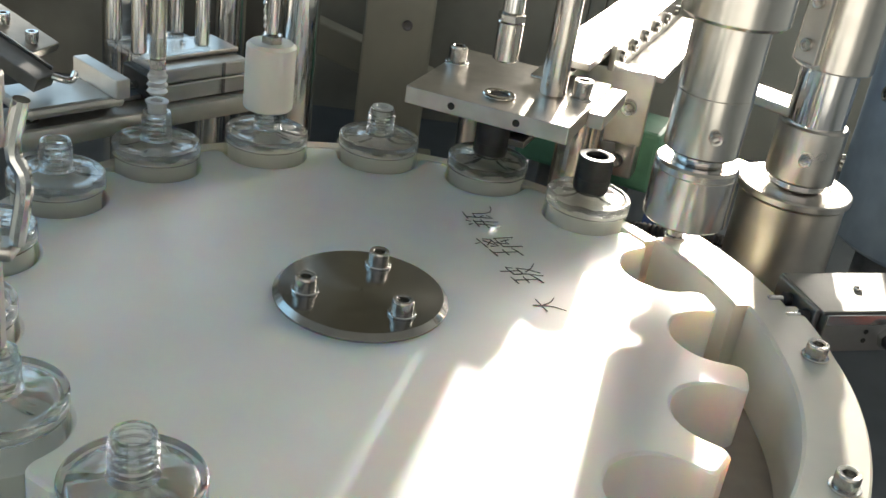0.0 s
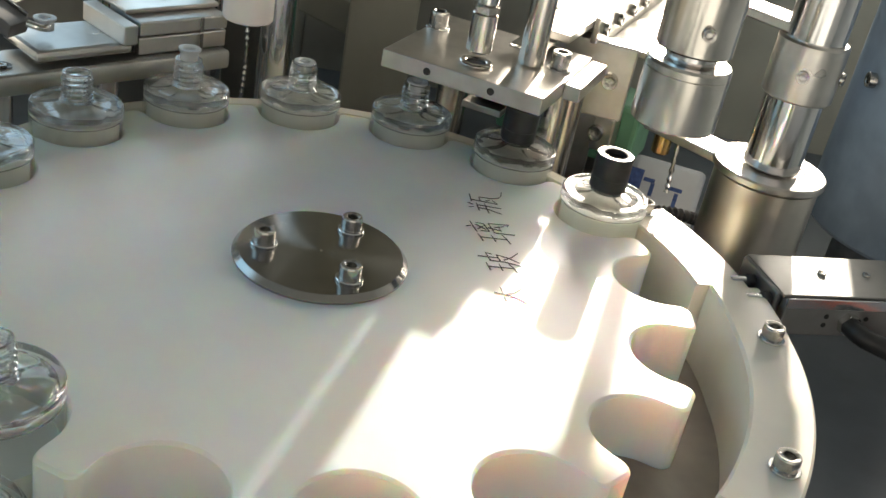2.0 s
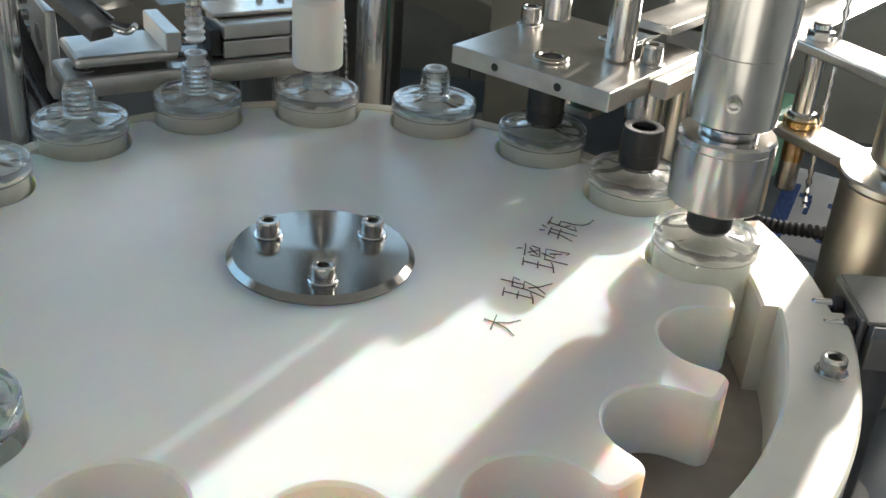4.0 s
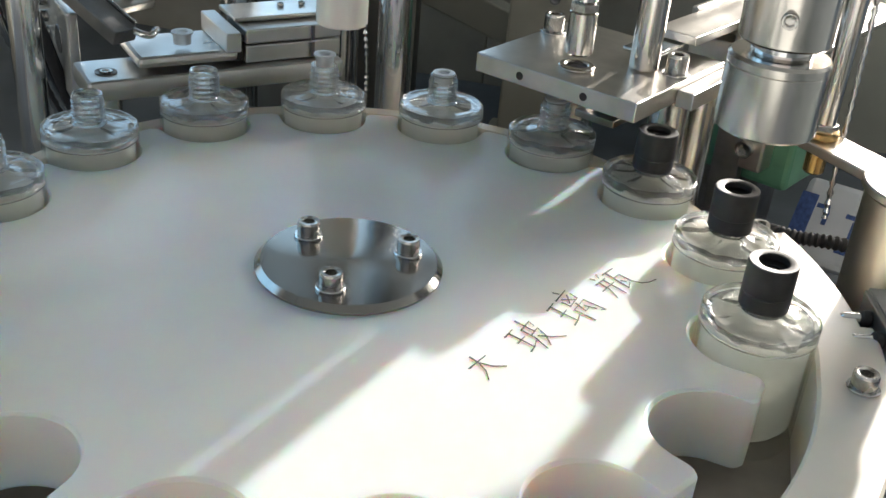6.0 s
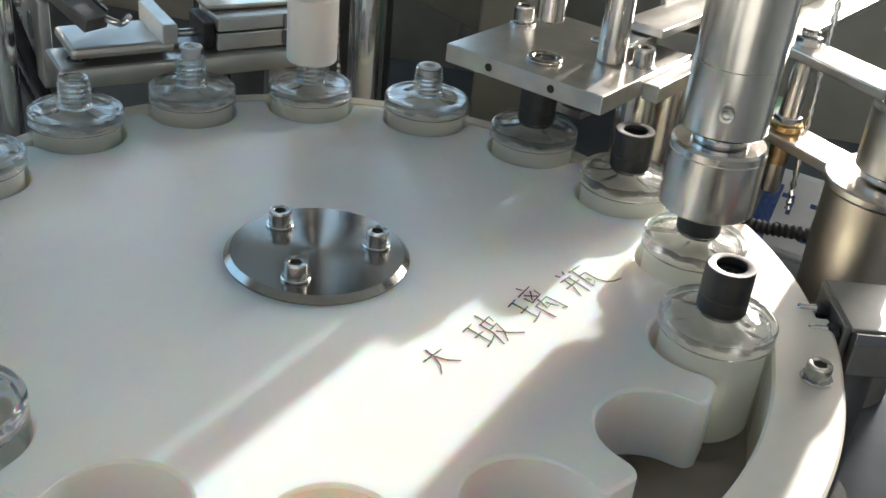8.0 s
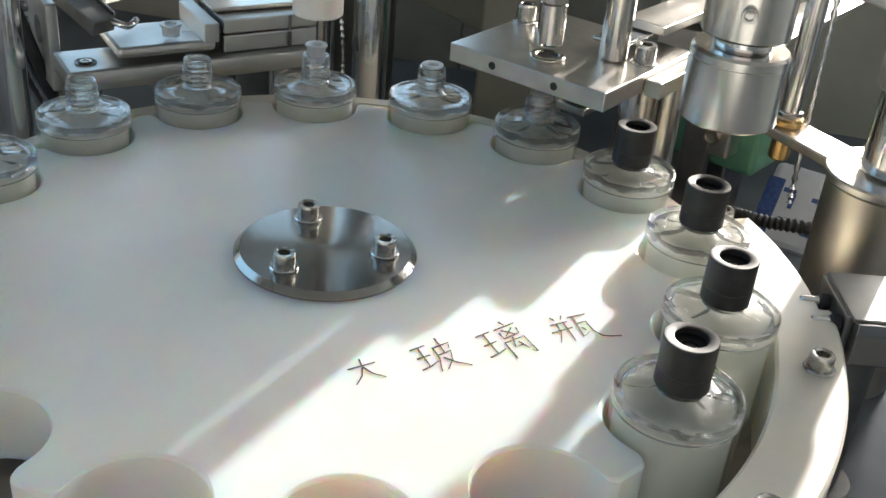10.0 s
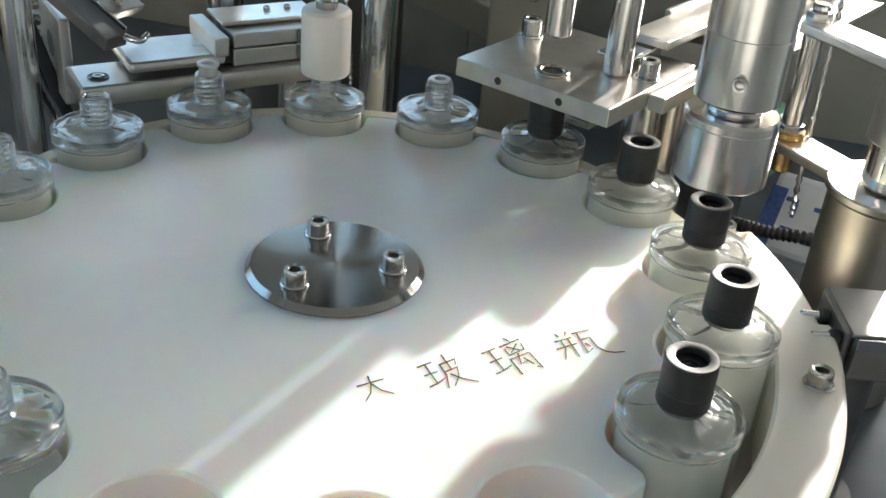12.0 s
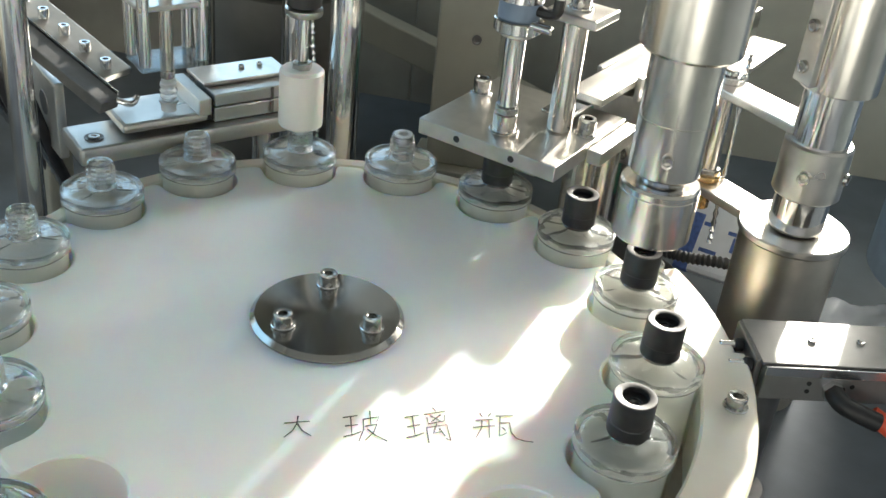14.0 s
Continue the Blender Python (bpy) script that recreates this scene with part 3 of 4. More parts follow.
def tool_path(t):
    """Radius and lift of the stopper tool, dwell by dwell."""
    r, h = [], []
    for s in (-2.08, *STARTS, 16.31):
        r += [(s - 1.0, 1.0), (s - 0.8, PICK), (s + 1.55, PICK), (s + 1.9, 1.0)]
        h += [(s - 1.33, PROUD), (s - 1.13, 0.17), (s + 0.9, 0.17), (s + 1.25, 0.02), (s + 1.5, 0.02), (s + 1.7, 0.17), (s + 1.9, 0.17), (s + 2.1, PROUD)]
    return ramped(t, r), ramped(t, h)


TOOL_TIMES = sorted({0.0, 14.0, *(round(s + a, 3) for s in (-2.08, *STARTS) for a in (-1.33, -1.13, -1.0, -0.8, 0.9, 1.25, 1.5, 1.55, 1.7, 1.9, 2.1) if 0 < s + a < 14)})

for j in range(9):
    ob = again(plug0, first_plug)
    n = j - 4                # dwell in which it is set
    set_at = None if n <= 0 else STARTS[n - 1] + 2.15

    def plug_pose(t, j=j, n=n, set_at=set_at):
        if n <= 0 or t >= set_at:
            k = 6 - j + phase(t)
            up = 0.0 if n < 0 else PROUD if n >= 4 else ramped(t, [(STARTS[n] + 1.25, PROUD), (STARTS[n] + 1.42, 0.0)])
            return place(*station(k, seat(k) + (leaving(t) if j == 0 else 0.0)), up, bearing(k))
        if t >= STARTS[n - 1] + 1.3:
            r, h = tool_path(t)
            return place(*station(2, r), h, bearing(2))
        wait = max(0, n - phase(t))
        w = min(1.0, wait)
        q = TRACK @ Vector((-0.08, 0.10 + 0.09 * max(0.0, wait - 1), 0.01))
        return M2 @ local(q.x * w, PICK + (q.y - PICK) * w, 0.02 + (q.z - 0.184 - 0.02) * w, 0, 0, 90)

    ANIMATED.append((ob, sorted({*TURN_TIMES, *TOOL_TIMES, *([round(STARTS[n] + a, 3) for a in (1.25, 1.42) if STARTS[n] + a < 14] if 0 <= n <= 3 else []), *([round(STARTS[n - 1] + 1.3, 3)] if 1 <= n <= 4 else [])}), plug_pose))

for j in range(6):
    ob = again(cap0, first_cap)
    n = j - 1                # dwell in which it is set
    set_at = None if n <= 0 else STARTS[n - 1] + 1.37

    def cap_pose(t, j=j, n=n, set_at=set_at):
        if n <= 0 or t >= set_at:
            k = 6 - j + phase(t)
            return place(*station(k, seat(k) + (leaving(t) if j == 0 else 0.0)), 0, bearing(k))
        w = ramped(t, [(set_at - 0.15, 1.0), (set_at, 0.0)])
        q = max(0.0, n - 1 - phase(t) + 0.0) if t < set_at - 1.8 else 0.0
        return place(*station(5, 1.0 + 0.27 * w + 0.14 * q), 0.012 * w, bearing(5))

    ANIMATED.append((ob, sorted({*TURN_TIMES, *([round(set_at - a, 3) for a in (0.15, 0.07, 0.0)] if 1 <= n <= 4 else [])}), cap_pose))

# ---- station 7: the capping head ----
head = thing("capping_head", "brushed steel capping spindle with a heavy chuck", "capping head", place(*station(7, 1.01)))
part("chuck", lathe([(0, 0.006), (0.07, 0.006), (0.072, 0.0), (0.118, 0.0), (0.124, 0.006), (0.124, 0.160), (0.1225, 0.162), (0.124, 0.164), (0.124, 0.182), (0.117, 0.190), (0, 0.190)], 48), STEEL, head, "brushed steel chuck cylinder")
part("neck", rod(0.075, 0.190, 0.222, 32), CHROME, head)
part("spindle", lathe([(0, 0.222), (0.104, 0.222), (0.110, 0.228), (0.110, 0.40), (0.1085, 0.402), (0.110, 0.404), (0.110, 0.61), (0, 0.61)], 48), STEEL, head, "brushed steel spindle sleeve")
part("set_screw", screw_head(0.02, 0.02), SCREW, head, "", local(-0.045, -0.100, 0.30, 90, 0, -24))
part("drive_sleeve", rod(0.152, 0.61, 1.6, 48, 0.012), STEEL, head, "wide upper drive sleeve")


def head_height(t):
    rows = []
    for s in (-2.08, *STARTS, 16.31):
        rows += [(s - 0.85, 0.176), (s - 0.4, 0.412), (s + 1.05, 0.412), (s + 1.65, 0.176)]
    return ramped(t, rows)


def head_pose(t):
    return place(*station(7, 1.01), head_height(t), bearing(7))


def lift_keys(*offsets):
    return sorted({0.0, 14.0, *(round(s + a, 3) for s in (-2.08, *STARTS, 16.31) for a in offsets if 0 < s + a < 14)})


ANIMATED.append((head, lift_keys(-0.85, -0.4, 1.05, 1.65), head_pose))

# ---- station 3: the white stopper press ----
press = thing("stopper_press", "white nylon press cylinder on a steel rod", "press", place(*station(3, 1.01)))
part("press_head", lathe([(0.056, 0.0), (0.078, 0.0), (0.083, 0.006), (0.083, 0.215), (0.072, 0.226), (0, 0.226), (0, 0.066), (0.056, 0.066), (0.056, 0.0)], 40), WHITE, press, "white nylon press head")
part("nut", prism(hex_outline(0.037), 0.226, 0.252, 0.003), SCREW, press)
part("rod", rod(0.022, 0.252, 0.47, 20), CHROME, press)
part("collar", lathe([(0, 0.43), (0.065, 0.43), (0.068, 0.436), (0.068, 0.455), (0.05, 0.462), (0, 0.462)], 32), SATIN, press)
part("cylinder_body", rod(0.064, 0.462, 1.3, 32), BLACK, press, "black pneumatic cylinder body")
part("cylinder_band", tube(0.064, 0.0665, 0.51, 0.60, 32, 0.001), CHROME, press)


def press_pose(t):
    rows = []
    for s in (-2.08, *STARTS, 16.31):
        rows += [(s - 0.65, 0.160), (s - 0.35, 0.319), (s + 1.15, 0.319), (s + 1.42, 0.160)]
    return place(*station(3, 1.01), ramped(t, rows), bearing(3) + 40)


ANIMATED.append((press, lift_keys(-0.65, -0.35, 1.15, 1.42), press_pose))

# ---- station 2: stopper tool, bracket, slide and feeder ----
tool = thing("stopper_tool", "steel pick-and-place tool with a milky suction tip", "placing tool", place(*station(2)))
part("tip", lathe([(0, 0.186), (0.025, 0.186), (0.033, 0.196), (0.025, 0.206), (0.033, 0.217), (0.025, 0.228), (0.031, 0.238), (0.031, 0.248), (0.025, 0.254), (0.025, 0.27), (0, 0.27)], 28), PLUG, tool, "milky bellows suction tip")
part("tip_nut", prism(hex_outline(0.028), 0.27, 0.30, 0.003), SCREW, tool)
part("plunger", rod(0.026, 0.30, 0.78, 20), STEEL, tool)
part("lower_plate", block(-0.13, 0.13, -0.09, 0.09, 0.335, 0.352, 0.004), ACRYLIC, tool, "clear acrylic lower plate")
part("upper_plate", block(-0.13, 0.13, -0.09, 0.09, 0.56, 0.58, 0.004), SATIN, tool)
for px, py in ((-0.11, -0.07), (0.11, -0.07), (-0.11, 0.07), (0.11, 0.07)):
    part("guide_pin", rod(0.023, 0.352, 0.9, 20), CHROME, tool, "", local(px, py))
ANIMATED.append((tool, TOOL_TIMES, lambda t: place(*station(2, tool_path(t)[0]), tool_path(t)[1] + 0.013, bearing(2) - 90)))

bracket = thing("station_bracket", "satin aluminium base bar with rounded ends on steel posts", "bracket", M2)
part("bar", block(-0.37, 0.52, 1.19, 1.42, 0.030, 0.100, 0.014), ALU, bracket, "satin aluminium base bar")
part("slot", lathe([(0.0, 0.1005), (0.030, 0.1005), (0.036, 0.104), (0.036, 0.1005)], 24), DARK_STEEL, bracket, "", local(-0.29, 1.28))
screw(bracket, -0.29, 1.28, 0.102, 0.022, 0.006, False)
for px in (-0.28, 0.10, 0.42):
    part("leg", rod(0.045, DECK_Z, 0.03, 24), CHROME, bracket, "polished round leg", local(px, 1.32))

slide = thing("stopper_slide", "aluminium slide plate with an upright end tab", "slide", M2)
part("plate", block(-0.25, 0.09, 1.215, 1.47, 0.120, 0.158, 0.016), ALU, slide)
part("tab", block(0.04, 0.092, 1.19, 1.47, 0.158, 0.225, 0.005), ALU, slide, "upright end tab")
part("runner", block(-0.20, 0.3, 1.30, 1.38, 0.102, 0.119, 0.003), DARK_STEEL, slide)
for px in (0.095,):
    part("stop_screw", screw_head(0.014, 0.02), SCREW, slide, "", local(px, 1.26, 0.175, 0, 90, 0))
ANIMATED.append((slide, lift_keys(-1.0, -0.75, 1.85, 2.1),
                 lambda t: M2 @ local(ramped(t, [p for s in (-2.08, *STARTS, 16.31) for p in ((s - 1.0, -0.08), (s - 0.75, 0.05), (s + 1.85, 0.05), (s + 2.1, -0.08))]), 0)))

actuator = thing("pneumatic_slide_cylinder", "short aluminium pneumatic cylinder with two lid plates", "pneumatic cylinder", M2)
part("body", block(0.17, 0.52, 1.23, 1.42, 0.104, 0.165, 0.005), ALU, actuator)
part("carriage", block(0.17, 0.52, 1.225, 1.43, 0.172, 0.222, 0.006), ALU, actuator)
part("cover", block(0.155, 0.53, 1.30, 1.47, 0.226, 0.242, 0.004), SATIN, actuator)
part("end_block", block(0.13, 0.168, 1.25, 1.42, 0.108, 0.20, 0.006), BLACK, actuator)
part("piston", rod(0.014, 0.0, 0.12, 16), CHROME, actuator, "", local(0.05, 1.33, 0.145, 0, 90, 0))
for px in (0.36, 0.44):
    part("lid_screw", screw_head(0.012, 0.012), SCREW, actuator, "", local(px, 1.40, 0.243))
# Dark strips laid on the face for the shade inside its notches.
for pz in (0.138, 0.197):
    part("notch_shade", block(0.405, 0.418, 1.219, 1.2235, pz - 0.028, pz + 0.025, 0.001), DARK_STEEL, actuator)

feeder = thing("feeder_track", "sloping dark steel feeder track with a row of screws", "feeder track", M2)
fm = TRACK
part("track", block(-0.138, -0.046, 0.0, 1.05, -0.02, 0.03, 0.004, None, fm), DARK_STEEL, feeder)
part("track_lip", block(-0.044, -0.038, 0.02, 1.05, -0.01, 0.04, 0.001, None, fm), CHROME, feeder)
part("cover_strip", block(-0.036, 0.13, 0.12, 1.05, -0.01, 0.022, 0.004, None, fm), SATIN, feeder, "wide grey cover strip")
for i in range(7):
    q = fm @ Vector((0.035, 0.16 + 0.115 * i, 0.022))
    part("track_screw", screw_head(0.021, 0.04), CHROME, feeder, "", local(*q))
part("end_hook", pipe([fm @ Vector((-0.06, 0.0, 0.02)), fm @ Vector((-0.04, -0.05, 0.03)), fm @ Vector((0.01, -0.03, 0.03))], 0.012), CHROME, feeder)
part("side_plate", block(-0.36, -0.322, 1.50, 2.1, -0.08, 0.235, 0.008), ALU, feeder, "upright side plate with a round hole")
# No opening is cut: a solid dark disc gives the hole's shade.
part("hole", rod(0.05, 0.0, 0.042, 28, 0.001), DARK_STEEL, feeder, "", local(-0.363, 1.66, 0.10, 0, 90, 0))
for i in range(5):
    part("side_screw", screw_head(0.022, 0.026), SCREW, feeder, "", local(-0.360, 1.84, -0.05 + 0.060 * i, 0, -90, 0))
part("riser", block(-0.35, -0.24, 1.75, 1.86, DECK_Z, -0.08, 0.01), OLIVE, feeder)


def column(name, x, y, r, z0, z1, mat, label, category="column", group=""):
    c = thing(name, label, category, place(x, y), group)
    part("tube", rod(r, z0, z1, 40), mat, c)
    part("foot_ring", tube(r + 0.001, r * 1.35, z0, z0 + 0.06, 40), SATIN, c)
    return c


for px, py, pr in ((-0.33, 1.34, 0.066), (-1.34, 0.62, 0.05), (-1.02, 1.50, 0.07), (-0.63, 1.62, 0.06)):
    column("machine_column", px, py, pr, DECK_Z, 2.2, CHROME, "polished round steel machine column", "column", "machine columns")

# ---- station 5: the cap placing plate ----
M5 = place(0, 0, 0, bearing(5) - 90)
plate5 = thing("cap_station", "thick ground steel station plate with guide rods", "station plate", M5)
part("plate", block(-0.288, 0.285, 0.875, 1.45, 0.242, 0.303, 0.004), SATIN, plate5, "ground steel plate")
part("rear_plate", block(0.287, 0.345, 1.12, 1.46, 0.235, 0.288, 0.004), SATIN, plate5, "stepped side piece of the plate")
for px, py in ((-0.25, 1.25), (0.235, 1.20)):
    screw(plate5, px, py, 0.303, 0.034, 0.058)
part("bush", tube(0.034, 0.056, 0.303, 0.316, 32, 0.004), STEEL, plate5, "ring bush for the press rod", local(0.0, 1.0))
# Solid black disc for the shade down the bush.
part("bush_hole_shade", rod(0.034, 0.30, 0.305, 24, 0.001), BLACK, plate5, "", local(0.0, 1.0))
part("guide_rod", rod(0.046, 0.303, 0.735, 32), STEEL, plate5, "round guide rod", local(0.14, 1.17))
part("rod_top", block(0.06, 0.26, 1.07, 1.26, 0.735, 0.770, 0.006), SATIN, plate5)
screw(plate5, 0.15, 1.16, 0.770, 0.036, 0.06)
# Black discs on the front edge, in place of shaded dimples.
for px in (-0.121, 0.108):
    part("dimple_shade", rod(0.013, 0.0, 0.004, 16, 0.001), BLACK, plate5, "", local(px, 0.8775, 0.272, 90, 0, 0))
part("hook_plate", block(0.04, 0.16, 1.2, 1.4, 0.33, 0.345, 0.006), CHROME, plate5)
part("chute", block(-0.075, 0.075, 1.16, 1.80, 0.082, 0.107, 0.003), SATIN, plate5, "flat chute for caps under the plate")
for px, py in ((0.235, 1.21), (0.24, 1.42), (-0.2, 1.4)):
    part("leg", rod(0.06, DECK_Z, 0.242, 28), STEEL, plate5, "round steel leg", local(px, py))

part("air_fitting", rod(0.022, 0.0, 0.05, 20), BLUE, plate5, "small blue push-in air fitting", local(-0.235, 1.16, 0.215, 0, 90, 0))
part("fitting_stem", rod(0.012, 0.0, 0.05, 16), BRASS, plate5, "", local(-0.185, 1.16, 0.215, 0, 90, 0))

ram = thing("cap_ram", "steel press rod with a long hexagon nut", "press rod", M5)
part("rod", rod(0.036, 0.40, 0.75, 28), CHROME, ram, "", local(0.0, 1.0))
part("sleeve", rod(0.043, 0.24, 0.375, 28), STEEL, ram, "", local(0.0, 1.0))
part("nut", prism(hex_outline(0.047), 0.376, 0.40, 0.003), SCREW, ram, "", local(0.0, 1.0))


def ram_pose(t):
    rows = []
    for s in (-2.08, *STARTS, 16.31):
        rows += [(s - 0.6, 0.19), (s - 0.3, 0.11), (s + 1.2, 0.11), (s + 1.38, 0.0), (s + 1.6, 0.0), (s + 1.8, 0.19)]
    return M5 @ local(0, 0, ramped(t, rows))


ANIMATED.append((ram, lift_keys(-0.6, -0.3, 1.2, 1.38, 1.6, 1.8), ram_pose))

ram_cylinder = thing("ram_cylinder", "blue-grey pneumatic cylinder with chrome end rings", "pneumatic cylinder", M5)
part("barrel", rod(0.075, 0.735, 1.3, 36), BLUE_PAINT, ram_cylinder, "", local(0.0, 1.0))
part("end_ring", tube(0.036, 0.086, 0.690, 0.735, 36), CHROME, ram_cylinder, "", local(0.0, 1.0))
part("lower_ring", tube(0.036, 0.060, 0.672, 0.690, 36), SATIN, ram_cylinder, "", local(0.0, 1.0))
part("band", tube(0.075, 0.079, 0.80, 0.83, 36, 0.001), CHROME, ram_cylinder, "bright band round the barrel", local(0.0, 1.0))
part("fitting", pipe([(0.07, 1.0, 0.775), (0.14, 0.99, 0.785), (0.15, 0.99, 0.84)], 0.02), BLACK, ram_cylinder, "black elbow air fitting")
part("flow_screw", rod(0.016, 0.0, 0.085, 16), CHROME, ram_cylinder, "", local(0.07, 0.96, 0.735, 0, 90, 0))

# cap feeder rail behind the plate
rail = thing("cap_feeder_rail", "bright steel rail carrying black caps to the station", "feeder rail", place(0.79, 1.535, 0.38, -24))
part("floor_strip", block(-0.075, 0.075, -0.35, 1.3, -0.03, 0.0, 0.003), SATIN, rail)
for px in (-0.10, 0.076):
    part("side_strip", block(px, px + 0.024, -0.06, 1.3, -0.09, 0.012, 0.004), SATIN, rail)
part("side_ledge", block(0.101, 0.27, 0.12, 1.25, -0.14, -0.115, 0.004), SATIN, rail, "flat ledge beside the rail")
for i in range(6):
    part("rail_screw", screw_head(0.024, 0.02), SCREW, rail, "", local(0.10, 0.03 + 0.2 * i, -0.045, 90, 0, 90))
part("under_bar", block(-0.07, 0.10, 0.1, 1.3, -0.16, -0.031, 0.006), OLIVE, rail)
part("support", block(-0.06, 0.06, 0.5, 0.62, DECK_Z - 0.38, -0.16, 0.008), OLIVE, rail)

mount = thing("feeder_mount", "grey steel mounting block with two socket screws behind the station plate", "mounting block", place(0.90, 1.50, 0, -12))
# Widened and raised beyond the real block, to stop sun passing under the plate.
part("block", block(-0.21, 0.14, -0.04, 0.06, 0.0, 0.30, 0.008), SATIN, mount)
part("foot", block(-0.05, 0.05, -0.03, 0.05, DECK_Z, 0.0, 0.006), DARK_STEEL, mount)
for px, pz in ((-0.06, 0.06), (0.06, 0.16)):
    part("mount_screw", screw_head(0.032, 0.03), SCREW, mount, "", local(px, -0.04, pz, 90, 0, 0))

# ---- the swivel column with two arms ----
CX, CY = 1.48, 0.95
pillar = thing("swivel_pillar", "wide steel pillar with a collar and a polished shaft", "pillar", place(CX, CY))
part("base_tube", rod(0.185, DECK_Z, 0.085, 56, 0.01), PALE_STEEL, pillar, "wide brushed base tube")
part("cap_ring", lathe([(0, 0.085), (0.195, 0.085), (0.2, 0.09), (0.2, 0.108), (0.195, 0.114), (0.125, 0.114), (0.12, 0.110), (0, 0.110)], 56), SATIN, pillar, "flat ring on the pillar")
part("shaft", rod(0.100, 0.115, 1.0, 40), CHROME, pillar, "polished shaft")
lift_arm = thing("lift_arm", "steel clamp collar and flat arm sliding on the pillar", "lifting arm", place(CX, CY))
part("collar", rod(0.120, 0.255, 0.46, 48, 0.008), SATIN, lift_arm, "clamp collar with set screws")
part("upper_tube", rod(0.135, 0.66, 2.0, 48), STEEL, lift_arm, "upper steel tube")
for a in (250, 330):
    part("set_screw", screw_head(0.022, 0.014), SCREW, lift_arm, "", local(0.120 * math.cos(radians(a)), 0.120 * math.sin(radians(a)), 0.355, 90, 0, a + 90))
fm = Euler((0, 0, radians(212))).to_matrix().to_4x4()
part("side_bracket", block(0.132, 0.160, -0.045, 0.045, 0.68, 1.3, 0.005, None, fm), SATIN, lift_arm, "flat bracket screwed to the upper tube")
for z in (0.74, 0.88, 1.02):
    part("bracket_screw", screw_head(0.022, 0.018), SCREW, lift_arm, "", fm @ local(0.160, 0.0, z, 0, 90, 0))
PX, PY = 1.17, 1.27
away = math.degrees(math.atan2(PY - CY, PX - CX))
for owner, z in ((lift_arm, 0.462), (pillar, 0.060)):
    part("arm", block(0.05, 0.50, -0.075, 0.075, z, z + 0.035, 0.006), SATIN, owner, "flat steel arm", local(0, 0, 0, 0, 0, away))
part("tie_rod", rod(0.035, -0.02, 0.462, 24), STEEL, lift_arm, "", local(PX - CX, PY - CY))
part("tie_foot", rod(0.035, -0.03, 0.06, 24), BRASS, pillar, "", local(PX - CX, PY - CY))
part("brass_ring", lathe([(0, 0.096), (0.052, 0.096), (0.055, 0.10), (0.055, 0.118), (0.05, 0.124), (0, 0.124)], 32), BRASS, pillar, "brass ring", local(PX - CX, PY - CY))
part("tie_nut", prism(hex_outline(0.042), 0.498, 0.528, 0.003), SCREW, lift_arm, "", local(PX - CX, PY - CY))
part("tie_end", rod(0.03, 0.528, 0.553, 20), CHROME, lift_arm, "", local(PX - CX, PY - CY))
part("guide_nut", prism(hex_outline(0.046), 0.124, 0.146, 0.003), SCREW, pillar, "", local(PX - CX, PY - CY))
ANIMATED.append((lift_arm, lift_keys(-0.85, -0.4, 1.05, 1.65), lambda t: Matrix.Translation((0, 0, (head_height(t) - 0.286) * U)) @ place(CX, CY)))

# ---- the small guided cylinder beside the outfeed ----
SA = 13.5
sensor = thing("guided_cylinder", "compact grey aluminium guided cylinder on an angle leg", "pneumatic cylinder", place(1.31, 0.27, 0, SA))
part("cover", block(0.0, 0.62, -0.118, 0.118, 0.022, 0.034, 0.003), GREY_ALU, sensor, "flat grey cover plate")
part("body", block(0.012, 0.60, -0.128, 0.115, -0.10, 0.021, 0.006), GREY_ALU, sensor)
part("edge_strip", block(0.01, 0.62, -0.134, -0.129, -0.005, 0.03, 0.002), CHROME, sensor)
part("end_plate", block(-0.012, 0.010, -0.10, 0.115, -0.09, 0.03, 0.006), DARK_STEEL, sensor)
for py in (0.03, -0.07):
    part("piston_rod", rod(0.014, 0.0, 0.09, 16), CHROME, sensor, "", local(-0.09, py, -0.01, 0, 90, 0))
    part("bumper", rod(0.022, 0.0, 0.03, 16), RUBBER, sensor, "", local(-0.04, py, -0.01, 0, 90, 0))
for px in (0.20, 0.36):
    part("cover_screw", screw_head(0.013, 0.008), SCREW, sensor, "", local(px, 0.01, 0.034))
# Small black discs colour in the shade of holes that are not cut.
for px, pz in ((0.16, -0.03), (0.16, -0.06), (0.30, -0.035)):
    part("side_hole_shade", rod(0.008, 0.0, 0.003, 12, 0.0005), BLACK, sensor, "", local(px, -0.128, pz, 90, 0, 0))
for px in (0.24, 0.46):
    f = part("elbow_fitting", pipe([(px, -0.125, -0.05), (px + 0.01, -0.19, -0.055), (px + 0.06, -0.215, -0.07), (px + 0.12, -0.23, -0.09)], 0.03, 14), BLACK, sensor, "black elbow air fitting")
    part("fitting_ring", pipe([(px, -0.128, -0.05), (px, -0.15, -0.05)], 0.036, 6), CHROME, sensor)
part("leg", rod(0.065, DECK_Z + 0.05, -0.10, 32), DARK_STEEL, sensor, "dark round leg", local(0.08, 0.0))
part("leg_foot", rod(0.11, DECK_Z, DECK_Z + 0.05, 36), DARK_STEEL, sensor, "round leg foot", local(0.08, 0.0))


def hose(name, pts, r, mat, label, ribs=0.0, step=None):
    h = tagged(part(name, pipe([Vector(p) for p in pts], r, 12, ribs, step), mat, None, "", place(0, 0)), label, "hose")
    return h


